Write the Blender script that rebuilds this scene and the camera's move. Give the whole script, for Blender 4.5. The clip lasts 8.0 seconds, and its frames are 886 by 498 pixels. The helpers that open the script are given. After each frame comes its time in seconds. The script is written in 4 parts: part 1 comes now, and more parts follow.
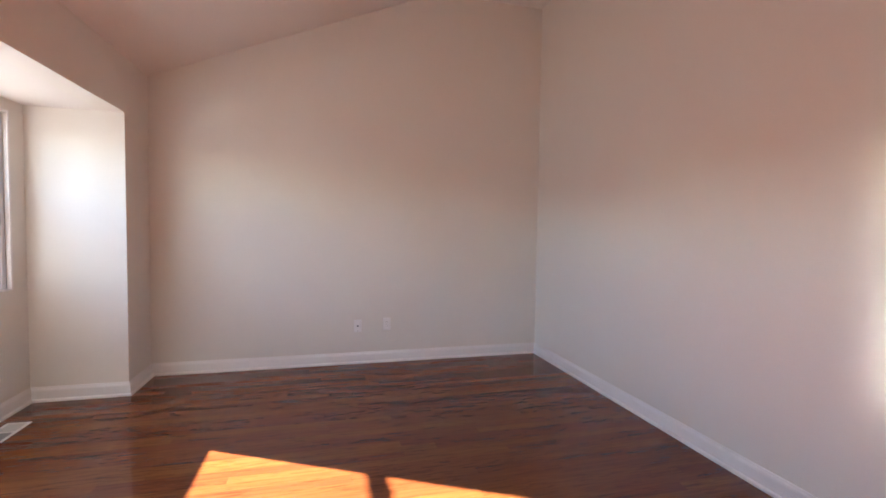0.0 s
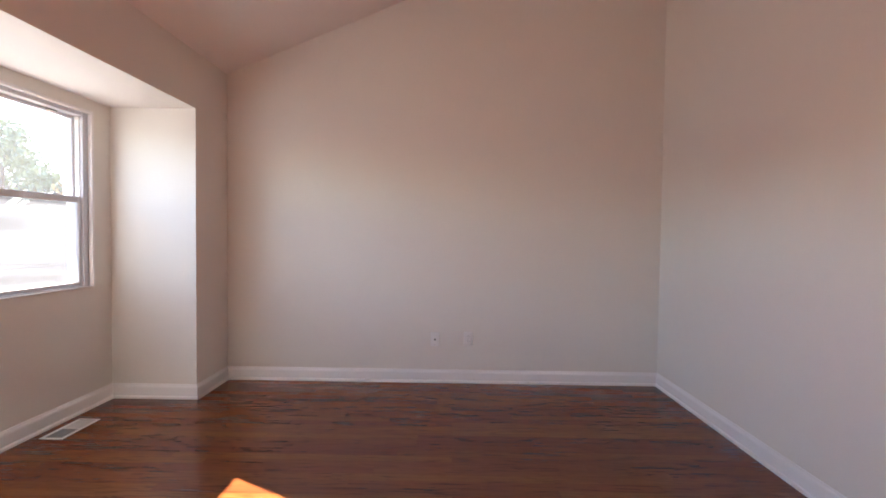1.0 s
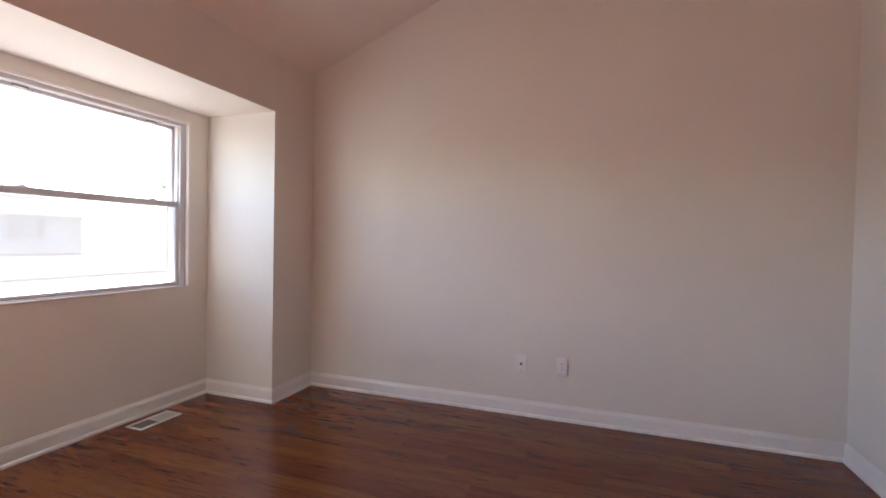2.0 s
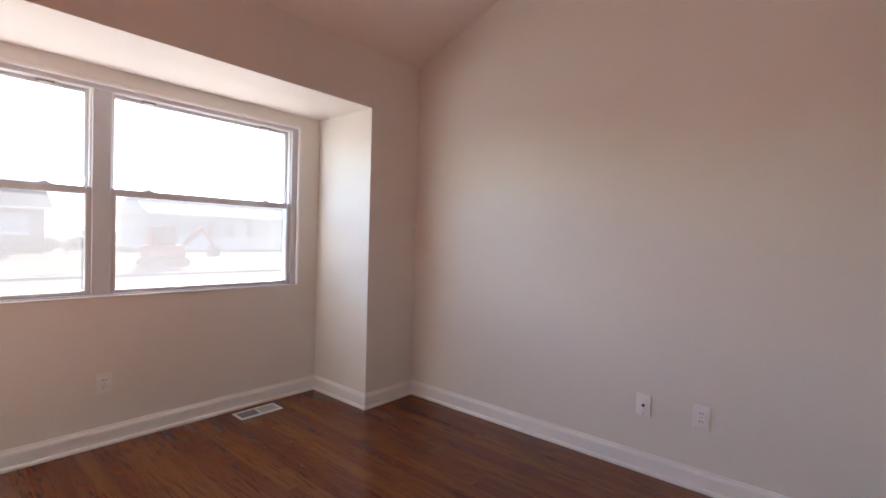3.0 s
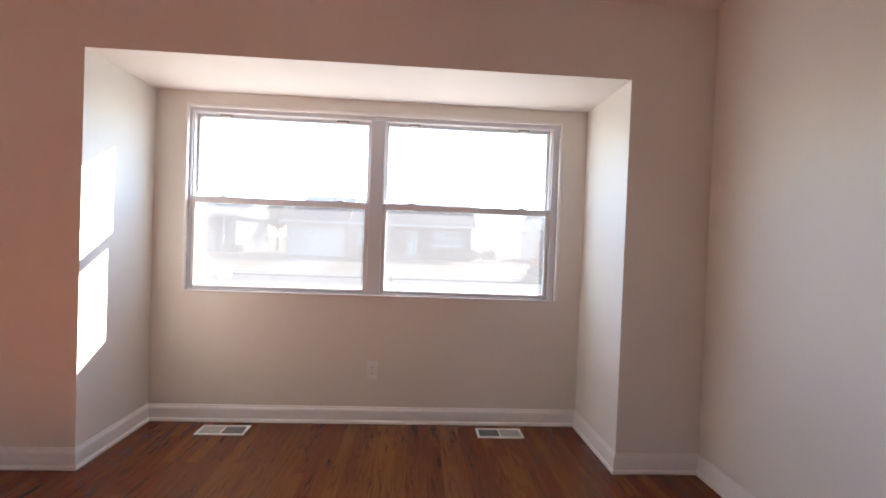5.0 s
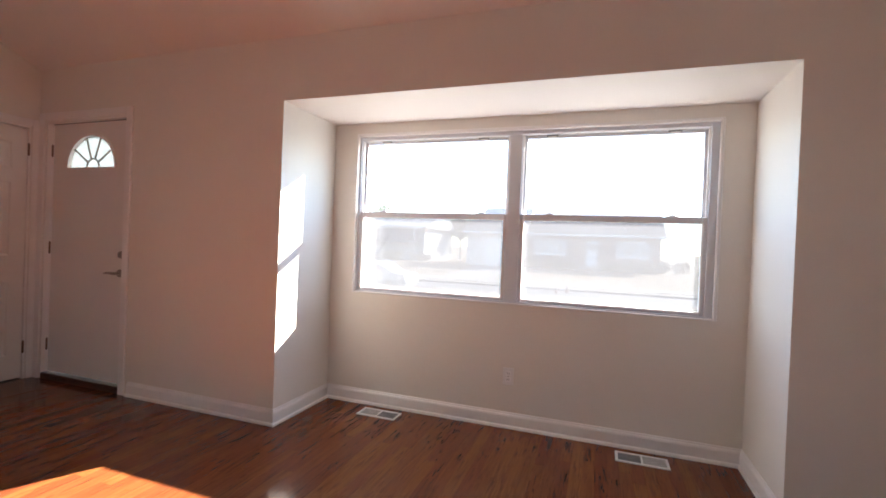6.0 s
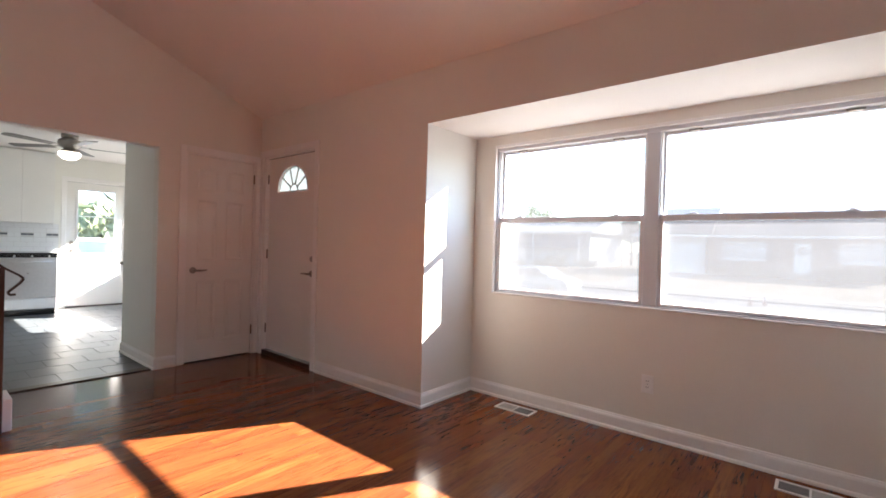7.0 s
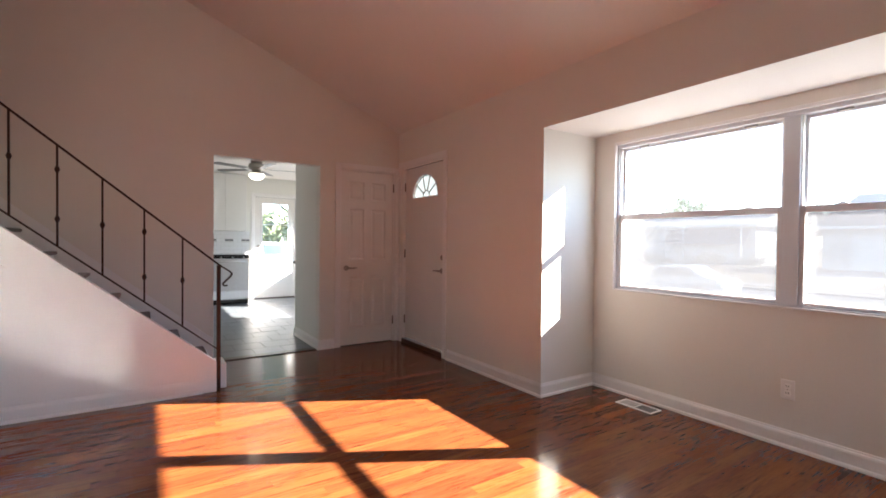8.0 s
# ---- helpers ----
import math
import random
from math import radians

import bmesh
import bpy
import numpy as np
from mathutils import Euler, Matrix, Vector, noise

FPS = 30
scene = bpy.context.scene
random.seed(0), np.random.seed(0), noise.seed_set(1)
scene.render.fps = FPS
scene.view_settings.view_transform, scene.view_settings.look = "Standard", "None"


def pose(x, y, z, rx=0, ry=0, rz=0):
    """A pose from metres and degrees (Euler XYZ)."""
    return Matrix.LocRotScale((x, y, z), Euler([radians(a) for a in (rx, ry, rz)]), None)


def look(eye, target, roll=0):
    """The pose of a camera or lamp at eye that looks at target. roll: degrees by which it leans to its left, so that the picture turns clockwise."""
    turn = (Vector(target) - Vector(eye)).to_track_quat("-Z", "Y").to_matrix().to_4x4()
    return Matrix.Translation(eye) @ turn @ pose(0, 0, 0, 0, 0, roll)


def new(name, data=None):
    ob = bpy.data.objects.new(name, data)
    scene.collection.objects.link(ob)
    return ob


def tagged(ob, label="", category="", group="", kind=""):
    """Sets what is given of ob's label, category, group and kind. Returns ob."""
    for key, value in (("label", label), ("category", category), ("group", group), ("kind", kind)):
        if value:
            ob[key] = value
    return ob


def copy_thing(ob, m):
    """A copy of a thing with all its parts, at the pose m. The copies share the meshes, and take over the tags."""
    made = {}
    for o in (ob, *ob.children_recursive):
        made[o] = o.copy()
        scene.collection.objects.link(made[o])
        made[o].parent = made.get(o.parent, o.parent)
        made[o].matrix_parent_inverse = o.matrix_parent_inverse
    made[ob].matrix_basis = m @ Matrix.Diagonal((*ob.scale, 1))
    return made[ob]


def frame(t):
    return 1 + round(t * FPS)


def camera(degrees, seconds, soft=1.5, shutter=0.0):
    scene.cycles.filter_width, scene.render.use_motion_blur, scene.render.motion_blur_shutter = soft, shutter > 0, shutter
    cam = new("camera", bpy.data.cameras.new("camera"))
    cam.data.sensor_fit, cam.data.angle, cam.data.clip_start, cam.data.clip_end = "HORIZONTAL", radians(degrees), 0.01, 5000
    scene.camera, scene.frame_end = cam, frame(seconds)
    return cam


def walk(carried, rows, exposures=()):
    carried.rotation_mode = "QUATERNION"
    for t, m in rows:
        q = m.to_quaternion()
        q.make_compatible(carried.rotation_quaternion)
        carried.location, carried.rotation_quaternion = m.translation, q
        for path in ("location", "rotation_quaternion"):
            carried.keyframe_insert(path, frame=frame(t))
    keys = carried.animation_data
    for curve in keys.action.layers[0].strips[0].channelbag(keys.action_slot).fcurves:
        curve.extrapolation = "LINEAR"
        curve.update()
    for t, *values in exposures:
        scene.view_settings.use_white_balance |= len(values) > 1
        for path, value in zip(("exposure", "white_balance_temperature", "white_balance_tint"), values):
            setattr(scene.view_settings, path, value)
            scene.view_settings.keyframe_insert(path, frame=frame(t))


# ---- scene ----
cam = camera(88.7, 8.0, soft=1.7)
PATH = [
    (0.0, (0.141, 0.722, 1.266), (0.650, 2.654, 1.176), 0.8),
    (0.5, (0.326, 1.013, 1.225), (0.587, 2.994, 1.151), 0.8),
    (1.0, (0.546, 1.299, 1.194), (0.523, 3.298, 1.135), 0.7),
    (2.5, (1.086, 2.164, 1.179), (0.096, 3.902, 1.142), 1.4),
    (3.0, (1.160, 2.465, 1.193), (-0.137, 3.987, 1.148), 1.6),
    (3.5, (1.201, 2.763, 1.197), (-0.365, 4.006, 1.169), 1.8),
    (4.0, (1.176, 3.054, 1.219), (-0.613, 3.946, 1.174), 2.2),
    (5.5, (1.053, 3.547, 1.180), (-0.928, 3.272, 1.162), 2.2),
    (6.0, (1.134, 3.698, 1.197), (-0.756, 3.043, 1.179), 2.3),
    (6.5, (1.164, 3.834, 1.200), (-0.573, 2.843, 1.180), 2.0),
    (7.0, (1.202, 3.978, 1.187), (-0.335, 2.699, 1.172), 1.6),
    (7.5, (1.261, 4.112, 1.189), (-0.055, 2.607, 1.168), 0.9),
    (8.0, (1.299, 4.254, 1.187), (0.201, 2.583, 1.157), 0.6),
]
EXPOSURE = [(0.0, 4.38, 6060, 12), (1.0, 4.31, 6060, 12.5), (2.5, 4.14, 6020, 12), (4.0, 4.13, 5980, 11.5), (5.5, 4.10, 5900, 9), (8.0, 4.14, 5900, 9)]
walk(cam, [(t, look(eye, target, roll)) for t, eye, target, roll in PATH], EXPOSURE)

# ---- world and sun ----
SUN_EL, SUN_HEAD = radians(28.0), radians(-28.3)
world = bpy.data.worlds.new("sky")
scene.world = world
scene.cycles.blur_glossy = 0.08
world.use_nodes = True
wn = world.node_tree
sky = wn.nodes.new("ShaderNodeTexSky")
sky.sky_type = "NISHITA"
sky.sun_disc = False
sky.dust_density = 0.1
sky.sun_elevation = SUN_EL
sky.sun_rotation = radians(298.0)
wn.links.new(sky.outputs[0], wn.nodes["Background"].inputs[0])
wn.nodes["Background"].inputs[1].default_value = 0.084
sun = new("sun", bpy.data.lights.new("sun", "SUN"))
sun.data.energy = 4.4
sun.data.angle = radians(0.55)
sun.data.color = (1.0, 0.88, 0.74)
sun_way = Vector((math.cos(SUN_HEAD) * math.cos(SUN_EL), math.sin(SUN_HEAD) * math.cos(SUN_EL), -math.sin(SUN_EL)))
sun.matrix_world = look((-20, 12, 14), Vector((-20, 12, 14)) + sun_way)


def lamp_window(name, x, y, z, w, h, watts, rz, color):
    ob = new(name, bpy.data.lights.new(name, "AREA"))
    ob.data.shape, ob.data.size, ob.data.size_y, ob.data.energy = "RECTANGLE", w, h, watts
    ob.data.color = color
    ob.matrix_world = pose(x, y, z, 90, 0, rz)
    return ob


lamp_window("window_daylight", -1.852, 3.14, 1.40, 2.2, 1.0, 0.3, -90, (0.58, 0.78, 1.0))
lamp_window("kitchen_daylight", -1.88, -2.8, 1.055, 1.3, 0.5, 0.9, -90, (1.0, 0.97, 0.92))


# ---- materials ----
def material(name, color, rough=0.5, metal=0.0, vary=0.06, scale=3.0, fine=60.0, bump=0.05, coat=0.0, spread=0.0, emit=None):
    """Painted or plain surface: colour drifts at two scales, fine relief, wear in the gloss."""
    m = bpy.data.materials.new(name)
    m.use_nodes = True
    nt = m.node_tree
    b = nt.nodes["Principled BSDF"]
    b.inputs["Roughness"].default_value = rough
    b.inputs["Metallic"].default_value = metal
    b.inputs["Coat Weight"].default_value = coat
    b.inputs["Coat Roughness"].default_value = 0.12
    geo = nt.nodes.new("ShaderNodeNewGeometry")
    n1 = nt.nodes.new("ShaderNodeTexNoise")
    n1.inputs["Scale"].default_value = scale
    n1.inputs["Detail"].default_value = 5
    n2 = nt.nodes.new("ShaderNodeTexNoise")
    n2.inputs["Scale"].default_value = fine
    n2.inputs["Detail"].default_value = 4
    for n in (n1, n2):
        nt.links.new(geo.outputs["Position"], n.inputs["Vector"])
    add = nt.nodes.new("ShaderNodeMath")
    add.operation = "ADD"
    nt.links.new(n1.outputs[0], add.inputs[0])
    nt.links.new(n2.outputs[0], add.inputs[1])
    last = add.outputs[0]
    if spread:
        info = nt.nodes.new("ShaderNodeObjectInfo")
        mul = nt.nodes.new("ShaderNodeMath")
        mul.operation = "MULTIPLY_ADD"
        mul.inputs[1].default_value = spread
        nt.links.new(info.outputs["Random"], mul.inputs[0])
        nt.links.new(last, mul.inputs[2])
        last = mul.outputs[0]
    ramp = nt.nodes.new("ShaderNodeMapRange")
    ramp.inputs[1].default_value = 0.6
    ramp.inputs[2].default_value = 1.4 + spread
    ramp.inputs[3].default_value = 1 - vary
    ramp.inputs[4].default_value = 1 + vary
    nt.links.new(last, ramp.inputs[0])
    hue = nt.nodes.new("ShaderNodeHueSaturation")
    hue.inputs["Color"].default_value = (*color, 1)
    nt.links.new(ramp.outputs[0], hue.inputs["Value"])
    nt.links.new(hue.outputs[0], b.inputs["Base Color"])
    rr = nt.nodes.new("ShaderNodeMapRange")
    rr.inputs[3].default_value = max(0.02, rough - 0.06)
    rr.inputs[4].default_value = min(1, rough + 0.06)
    nt.links.new(n1.outputs[0], rr.inputs[0])
    nt.links.new(rr.outputs[0], b.inputs["Roughness"])
    if bump:
        bp = nt.nodes.new("ShaderNodeBump")
        bp.inputs["Strength"].default_value = bump
        bp.inputs["Distance"].default_value = 0.004
        nt.links.new(n2.outputs[0], bp.inputs["Height"])
        nt.links.new(bp.outputs[0], b.inputs["Normal"])
    if emit:
        b.inputs["Emission Color"].default_value = (*emit[0], 1)
        b.inputs["Emission Strength"].default_value = emit[1]
    return m


def oak_material(name, light, dark):
    """Stained oak strip: long grain, cathedral figure, dark pores, tone from board to board, satin varnish."""
    m = bpy.data.materials.new(name)
    m.use_nodes = True
    nt = m.node_tree
    b = nt.nodes["Principled BSDF"]
    tc = nt.nodes.new("ShaderNodeTexCoord")
    info = nt.nodes.new("ShaderNodeObjectInfo")
    off = nt.nodes.new("ShaderNodeVectorMath")
    off.operation = "MULTIPLY_ADD"
    off.inputs[1].default_value = (37.0, 53.0, 19.0)
    nt.links.new(info.outputs["Random"], off.inputs[0])
    nt.links.new(tc.outputs["Object"], off.inputs[2])

    def noise_at(sx, sy, scale, detail, distort=0.0):
        mp = nt.nodes.new("ShaderNodeMapping")
        mp.inputs["Scale"].default_value = (sx, sy, 1)
        nt.links.new(off.outputs[0], mp.inputs["Vector"])
        n = nt.nodes.new("ShaderNodeTexNoise")
        n.inputs["Scale"].default_value = scale
        n.inputs["Detail"].default_value = detail
        n.inputs["Distortion"].default_value = distort
        nt.links.new(mp.outputs[0], n.inputs["Vector"])
        return n.outputs[0]

    figure = noise_at(0.9, 12.0, 2.4, 5, 1.2)
    flecks = noise_at(2.6, 36.0, 2.0, 5, 1.2)
    pores = noise_at(9.0, 190.0, 2.0, 3, 0.2)
    cloud = noise_at(1.4, 7.0, 1.3, 4, 0.5)
    patches = noise_at(2.2, 5.0, 1.6, 3, 0.6)

    def span(value, lo, hi, out_lo=0.0, out_hi=1.0):
        r = nt.nodes.new("ShaderNodeMapRange")
        for k, v in ((1, lo), (2, hi), (3, out_lo), (4, out_hi)):
            r.inputs[k].default_value = v
        nt.links.new(value, r.inputs[0])
        return r.outputs[0]

    def calc(op, a, b):
        n = nt.nodes.new("ShaderNodeMath")
        n.operation = op
        for k, v in ((0, a), (1, b)):
            if isinstance(v, float):
                n.inputs[k].default_value = v
            else:
                nt.links.new(v, n.inputs[k])
        return n.outputs[0]

    # cathedral bands, broken into short dark open-pore flecks that come in patches
    bands = span(figure, 0.42, 0.66)
    fleck = calc("MULTIPLY", span(flecks, 0.51, 0.60), span(patches, 0.40, 0.62, 0.22, 1.0))
    dark_share = calc("ADD", calc("MULTIPLY", bands, 0.30), calc("MULTIPLY", fleck, 0.70))
    dark_share = calc("ADD", dark_share, calc("MULTIPLY", span(pores, 0.50, 0.70), 0.22))
    mix = nt.nodes.new("ShaderNodeMix")
    mix.data_type = "RGBA"
    mix.inputs[6].default_value = (*light, 1)
    mix.inputs[7].default_value = (*dark, 1)
    mix.clamp_factor = True
    nt.links.new(dark_share, mix.inputs[0])
    tone = calc("ADD", info.outputs["Random"], cloud)
    hue = nt.nodes.new("ShaderNodeHueSaturation")
    nt.links.new(mix.outputs[2], hue.inputs["Color"])
    nt.links.new(span(tone, 0.2, 1.8, 0.72, 1.32), hue.inputs["Value"])
    nt.links.new(span(info.outputs["Random"], 0.0, 1.0, 0.493, 0.508), hue.inputs["Hue"])
    nt.links.new(hue.outputs[0], b.inputs["Base Color"])
    b.inputs["Specular IOR Level"].default_value = 0.36
    nt.links.new(span(cloud, 0.0, 1.0, 0.10, 0.20), b.inputs["Roughness"])
    ripple = noise_at(2.5, 22.0, 1.0, 3)
    bp = nt.nodes.new("ShaderNodeBump")
    bp.inputs["Strength"].default_value = 0.16
    bp.inputs["Distance"].default_value = 0.0010
    nt.links.new(ripple, bp.inputs["Height"])
    nt.links.new(bp.outputs[0], b.inputs["Normal"])
    return m


def frosted_material(name):
    """Pebbled glass: mostly spreads the light, lets a little straight through."""
    m = bpy.data.materials.new(name)
    m.use_nodes = True
    nt = m.node_tree
    nt.nodes.remove(nt.nodes["Principled BSDF"])
    spread = nt.nodes.new("ShaderNodeBsdfTranslucent")
    spread.inputs[0].default_value = (0.86, 0.90, 0.90, 1)
    clear = nt.nodes.new("ShaderNodeBsdfTransparent")
    clear.inputs[0].default_value = (0.07, 0.075, 0.075, 1)
    noisy = nt.nodes.new("ShaderNodeTexNoise")
    noisy.inputs["Scale"].default_value = 9.0
    share = nt.nodes.new("ShaderNodeMapRange")
    share.inputs[3].default_value = 0.76
    share.inputs[4].default_value = 0.86
    mix = nt.nodes.new("ShaderNodeMixShader")
    nt.links.new(noisy.outputs[0], share.inputs[0])
    nt.links.new(share.outputs[0], mix.inputs[0])
    nt.links.new(spread.outputs[0], mix.inputs[1])
    nt.links.new(clear.outputs[0], mix.inputs[2])
    nt.links.new(mix.outputs[0], nt.nodes["Material Output"].inputs[0])
    return m


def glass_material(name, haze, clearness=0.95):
    """Clear pane with a translucent film whose haze stands in for glare outside."""
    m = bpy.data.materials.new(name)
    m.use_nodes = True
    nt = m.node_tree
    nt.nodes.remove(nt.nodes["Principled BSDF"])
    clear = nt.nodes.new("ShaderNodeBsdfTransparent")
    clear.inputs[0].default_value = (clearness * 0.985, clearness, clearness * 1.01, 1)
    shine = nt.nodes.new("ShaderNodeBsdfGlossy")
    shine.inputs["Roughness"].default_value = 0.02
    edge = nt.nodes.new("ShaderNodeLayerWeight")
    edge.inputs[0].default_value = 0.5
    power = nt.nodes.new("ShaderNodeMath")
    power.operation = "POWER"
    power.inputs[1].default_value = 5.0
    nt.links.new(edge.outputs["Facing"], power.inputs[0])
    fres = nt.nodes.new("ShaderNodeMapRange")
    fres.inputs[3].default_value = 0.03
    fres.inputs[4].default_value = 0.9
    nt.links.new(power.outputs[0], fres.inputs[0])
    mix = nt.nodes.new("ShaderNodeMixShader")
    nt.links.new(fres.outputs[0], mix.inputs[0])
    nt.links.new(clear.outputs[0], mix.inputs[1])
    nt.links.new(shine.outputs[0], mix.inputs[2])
    # translucent share that lays a pale glare veil over the view
    glare = nt.nodes.new("ShaderNodeBsdfTranslucent")
    glare.inputs[0].default_value = (0.90, 0.90, 0.96, 1)
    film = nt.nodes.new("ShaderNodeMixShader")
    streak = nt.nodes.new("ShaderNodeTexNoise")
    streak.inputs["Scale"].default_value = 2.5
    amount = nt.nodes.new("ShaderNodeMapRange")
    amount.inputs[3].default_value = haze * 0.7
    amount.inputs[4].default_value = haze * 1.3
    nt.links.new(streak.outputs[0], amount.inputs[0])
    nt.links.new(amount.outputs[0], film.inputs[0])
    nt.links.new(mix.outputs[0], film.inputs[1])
    nt.links.new(glare.outputs[0], film.inputs[2])
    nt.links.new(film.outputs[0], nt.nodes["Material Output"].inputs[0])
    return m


WALL = material("wall_paint", (0.785, 0.750, 0.686), 0.62, vary=0.025, scale=1.2, fine=160, bump=0.06)
CEILING = material("ceiling_paint", (0.79, 0.75, 0.705), 0.85, vary=0.03, scale=1.0, fine=120, bump=0.10)
TRIM = material("trim_paint", (0.84, 0.82, 0.80), 0.36, vary=0.02, scale=4, fine=90, bump=0.02)
STAIR_WHITE = material("stair_paint", (0.83, 0.815, 0.795), 0.50, vary=0.03, scale=1.6, fine=120, bump=0.04)
DOOR = material("door_paint", (0.80, 0.775, 0.74), 0.38, vary=0.02, scale=3, fine=120, bump=0.03)
VINYL = material("window_vinyl", (0.66, 0.67, 0.71), 0.58, vary=0.02, scale=5, fine=80, bump=0.01)
KITCHEN_WALL = material("kitchen_wall_paint", (0.80, 0.788, 0.735), 0.6, vary=0.025, scale=1.5, fine=140, bump=0.05)
OAK = oak_material("stained_oak", (0.178, 0.0520, 0.0158), (0.066, 0.0165, 0.0062))
TREAD = material("tread_oak", (0.060, 0.020, 0.010), 0.35, vary=0.25, scale=6, fine=90, bump=0.08)
SUBFLOOR = material("subfloor", (0.030, 0.012, 0.007), 0.7, vary=0.2)
THRESHOLD = material("threshold_wood", (0.035, 0.014, 0.008), 0.35, vary=0.2, scale=8)
IRON = material("wrought_iron", (0.045, 0.026, 0.020), 0.42, metal=0.5, vary=0.3, scale=30, fine=200, bump=0.15)
NICKEL = material("brushed_nickel", (0.36, 0.33, 0.30), 0.32, metal=1.0, vary=0.08, scale=20)
BRONZE = material("hinge_metal", (0.22, 0.17, 0.14), 0.38, metal=0.9, vary=0.12, scale=30)
DARK = material("dark_slot", (0.03, 0.03, 0.03), 0.6, vary=0.2)
VENT = material("vent_enamel", (0.80, 0.79, 0.77), 0.4, vary=0.04, scale=20)
VENT_LIGHT = material("vent_pale_grey", (0.58, 0.57, 0.55), 0.5, vary=0.1, scale=20)
VENT_DARK = material("vent_dark_grey", (0.26, 0.26, 0.26), 0.5, vary=0.1, scale=20)
PLATE = material("plate_plastic", (0.87, 0.855, 0.835), 0.35, vary=0.01, bump=0)
SLATE = material("slate_tile", (0.100, 0.110, 0.118), 0.36, vary=0.25, scale=5, fine=30, bump=0.10, spread=0.5)
GROUT_PALE = material("pale_grout", (0.62, 0.61, 0.59), 0.85, vary=0.08)
GROUT = material("tile_grout", (0.16, 0.16, 0.16), 0.85, vary=0.15)
CABINET = material("cabinet_paint", (0.80, 0.79, 0.76), 0.38, vary=0.02, scale=4)
ENAMEL = material("stove_enamel", (0.80, 0.80, 0.80), 0.22, vary=0.02, scale=6, bump=0)
STEEL = material("stove_steel", (0.55, 0.55, 0.56), 0.30, metal=0.9, vary=0.06, scale=25)
BLACK = material("black_glass", (0.012, 0.012, 0.013), 0.12, vary=0.2, bump=0)
BLADE = material("fan_blade_wood", (0.10, 0.085, 0.075), 0.42, vary=0.2, scale=18)
GLOBE = material("lamp_globe", (0.9, 0.88, 0.82), 0.35, vary=0.01, bump=0, emit=((1.0, 0.86, 0.66), 0.35))
GLASS = glass_material("window_glass", 0.012)
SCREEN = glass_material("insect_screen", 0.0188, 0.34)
FROSTED = frosted_material("pebbled_glass")
BRICK = material("far_brick", (0.22, 0.155, 0.135), 0.85, vary=0.25, scale=1.5, fine=9, bump=0.2)
SIDING = material("far_siding", (0.42, 0.42, 0.42), 0.7, vary=0.06, scale=0.8, fine=6)
SHINGLE = material("far_shingle", (0.085, 0.085, 0.10), 0.9, vary=0.22, scale=0.8, fine=7, bump=0.3)
ROOF_PALE = material("pale_shingle", (0.34, 0.34, 0.35), 0.9, vary=0.15, scale=0.8, fine=7, bump=0.3)
SHUTTER = material("shutter_paint", (0.09, 0.075, 0.10), 0.6, vary=0.1)
WHITE_OUT = material("exterior_white", (0.72, 0.72, 0.71), 0.5, vary=0.04)
# pale blue base colour stands in for the sky mirrored in far panes
PANE_SKY = material("far_pane_sky", (0.30, 0.34, 0.40), 0.12, vary=0.2, bump=0)
LAWN = material("dry_lawn", (0.110, 0.076, 0.028), 0.95, vary=0.35, scale=0.25, fine=4, bump=0.5)
ASPHALT = material("asphalt", (0.058, 0.057, 0.060), 0.9, vary=0.2, scale=0.5, fine=14, bump=0.3)
CONCRETE = material("concrete", (0.17, 0.165, 0.155), 0.85, vary=0.12, scale=0.8, fine=10, bump=0.2)
LEAF = material("leaf_green", (0.045, 0.068, 0.022), 0.6, vary=0.5, scale=0.9, fine=5, bump=0)
# lighter copy of the leaf green, with the washing-out by glare put into its colour
LEAF_GLARE = material("leaf_glare", (0.13, 0.145, 0.065), 0.6, vary=0.6, scale=0.9, fine=5, bump=0)
LEAF_GOLD = material("leaf_gold", (0.30, 0.17, 0.05), 0.6, vary=0.4, scale=0.9, fine=5, bump=0)
BARK = material("bark", (0.10, 0.075, 0.055), 0.9, vary=0.35, scale=4, fine=25, bump=0.6)
RED = material("machine_red", (0.40, 0.11, 0.085), 0.45, vary=0.12, scale=3)
CONE = material("cone_orange", (0.45, 0.13, 0.07), 0.55, vary=0.08)
RUBBER = material("rubber", (0.03, 0.03, 0.03), 0.8, vary=0.2, scale=12)
CAR_SILVER = material("car_silver", (0.48, 0.50, 0.53), 0.3, metal=0.4, vary=0.04, scale=2, bump=0, coat=0.6)
CAR_GLASS = material("car_glass", (0.05, 0.07, 0.08), 0.1, vary=0.1, bump=0)


# ---- shape helpers ----
def box(bm, x0, x1, y0, y1, z0, z1, bevel=0.0, seg=1):
    """A box from its limits, added to bm, its edges eased by bevel."""
    vs = [bm.verts.new((x, y, z)) for z in (z0, z1) for x, y in ((x0, y0), (x1, y0), (x1, y1), (x0, y1))]
    fs = [bm.faces.new([vs[i] for i in f]) for f in ((3, 2, 1, 0), (4, 5, 6, 7), (0, 1, 5, 4), (1, 2, 6, 5), (2, 3, 7, 6), (3, 0, 4, 7))]
    if bevel:
        es = list({e for f in fs for e in f.edges})
        bmesh.ops.bevel(bm, geom=es, offset=bevel, segments=seg, affect="EDGES", profile=0.5)
    return bm


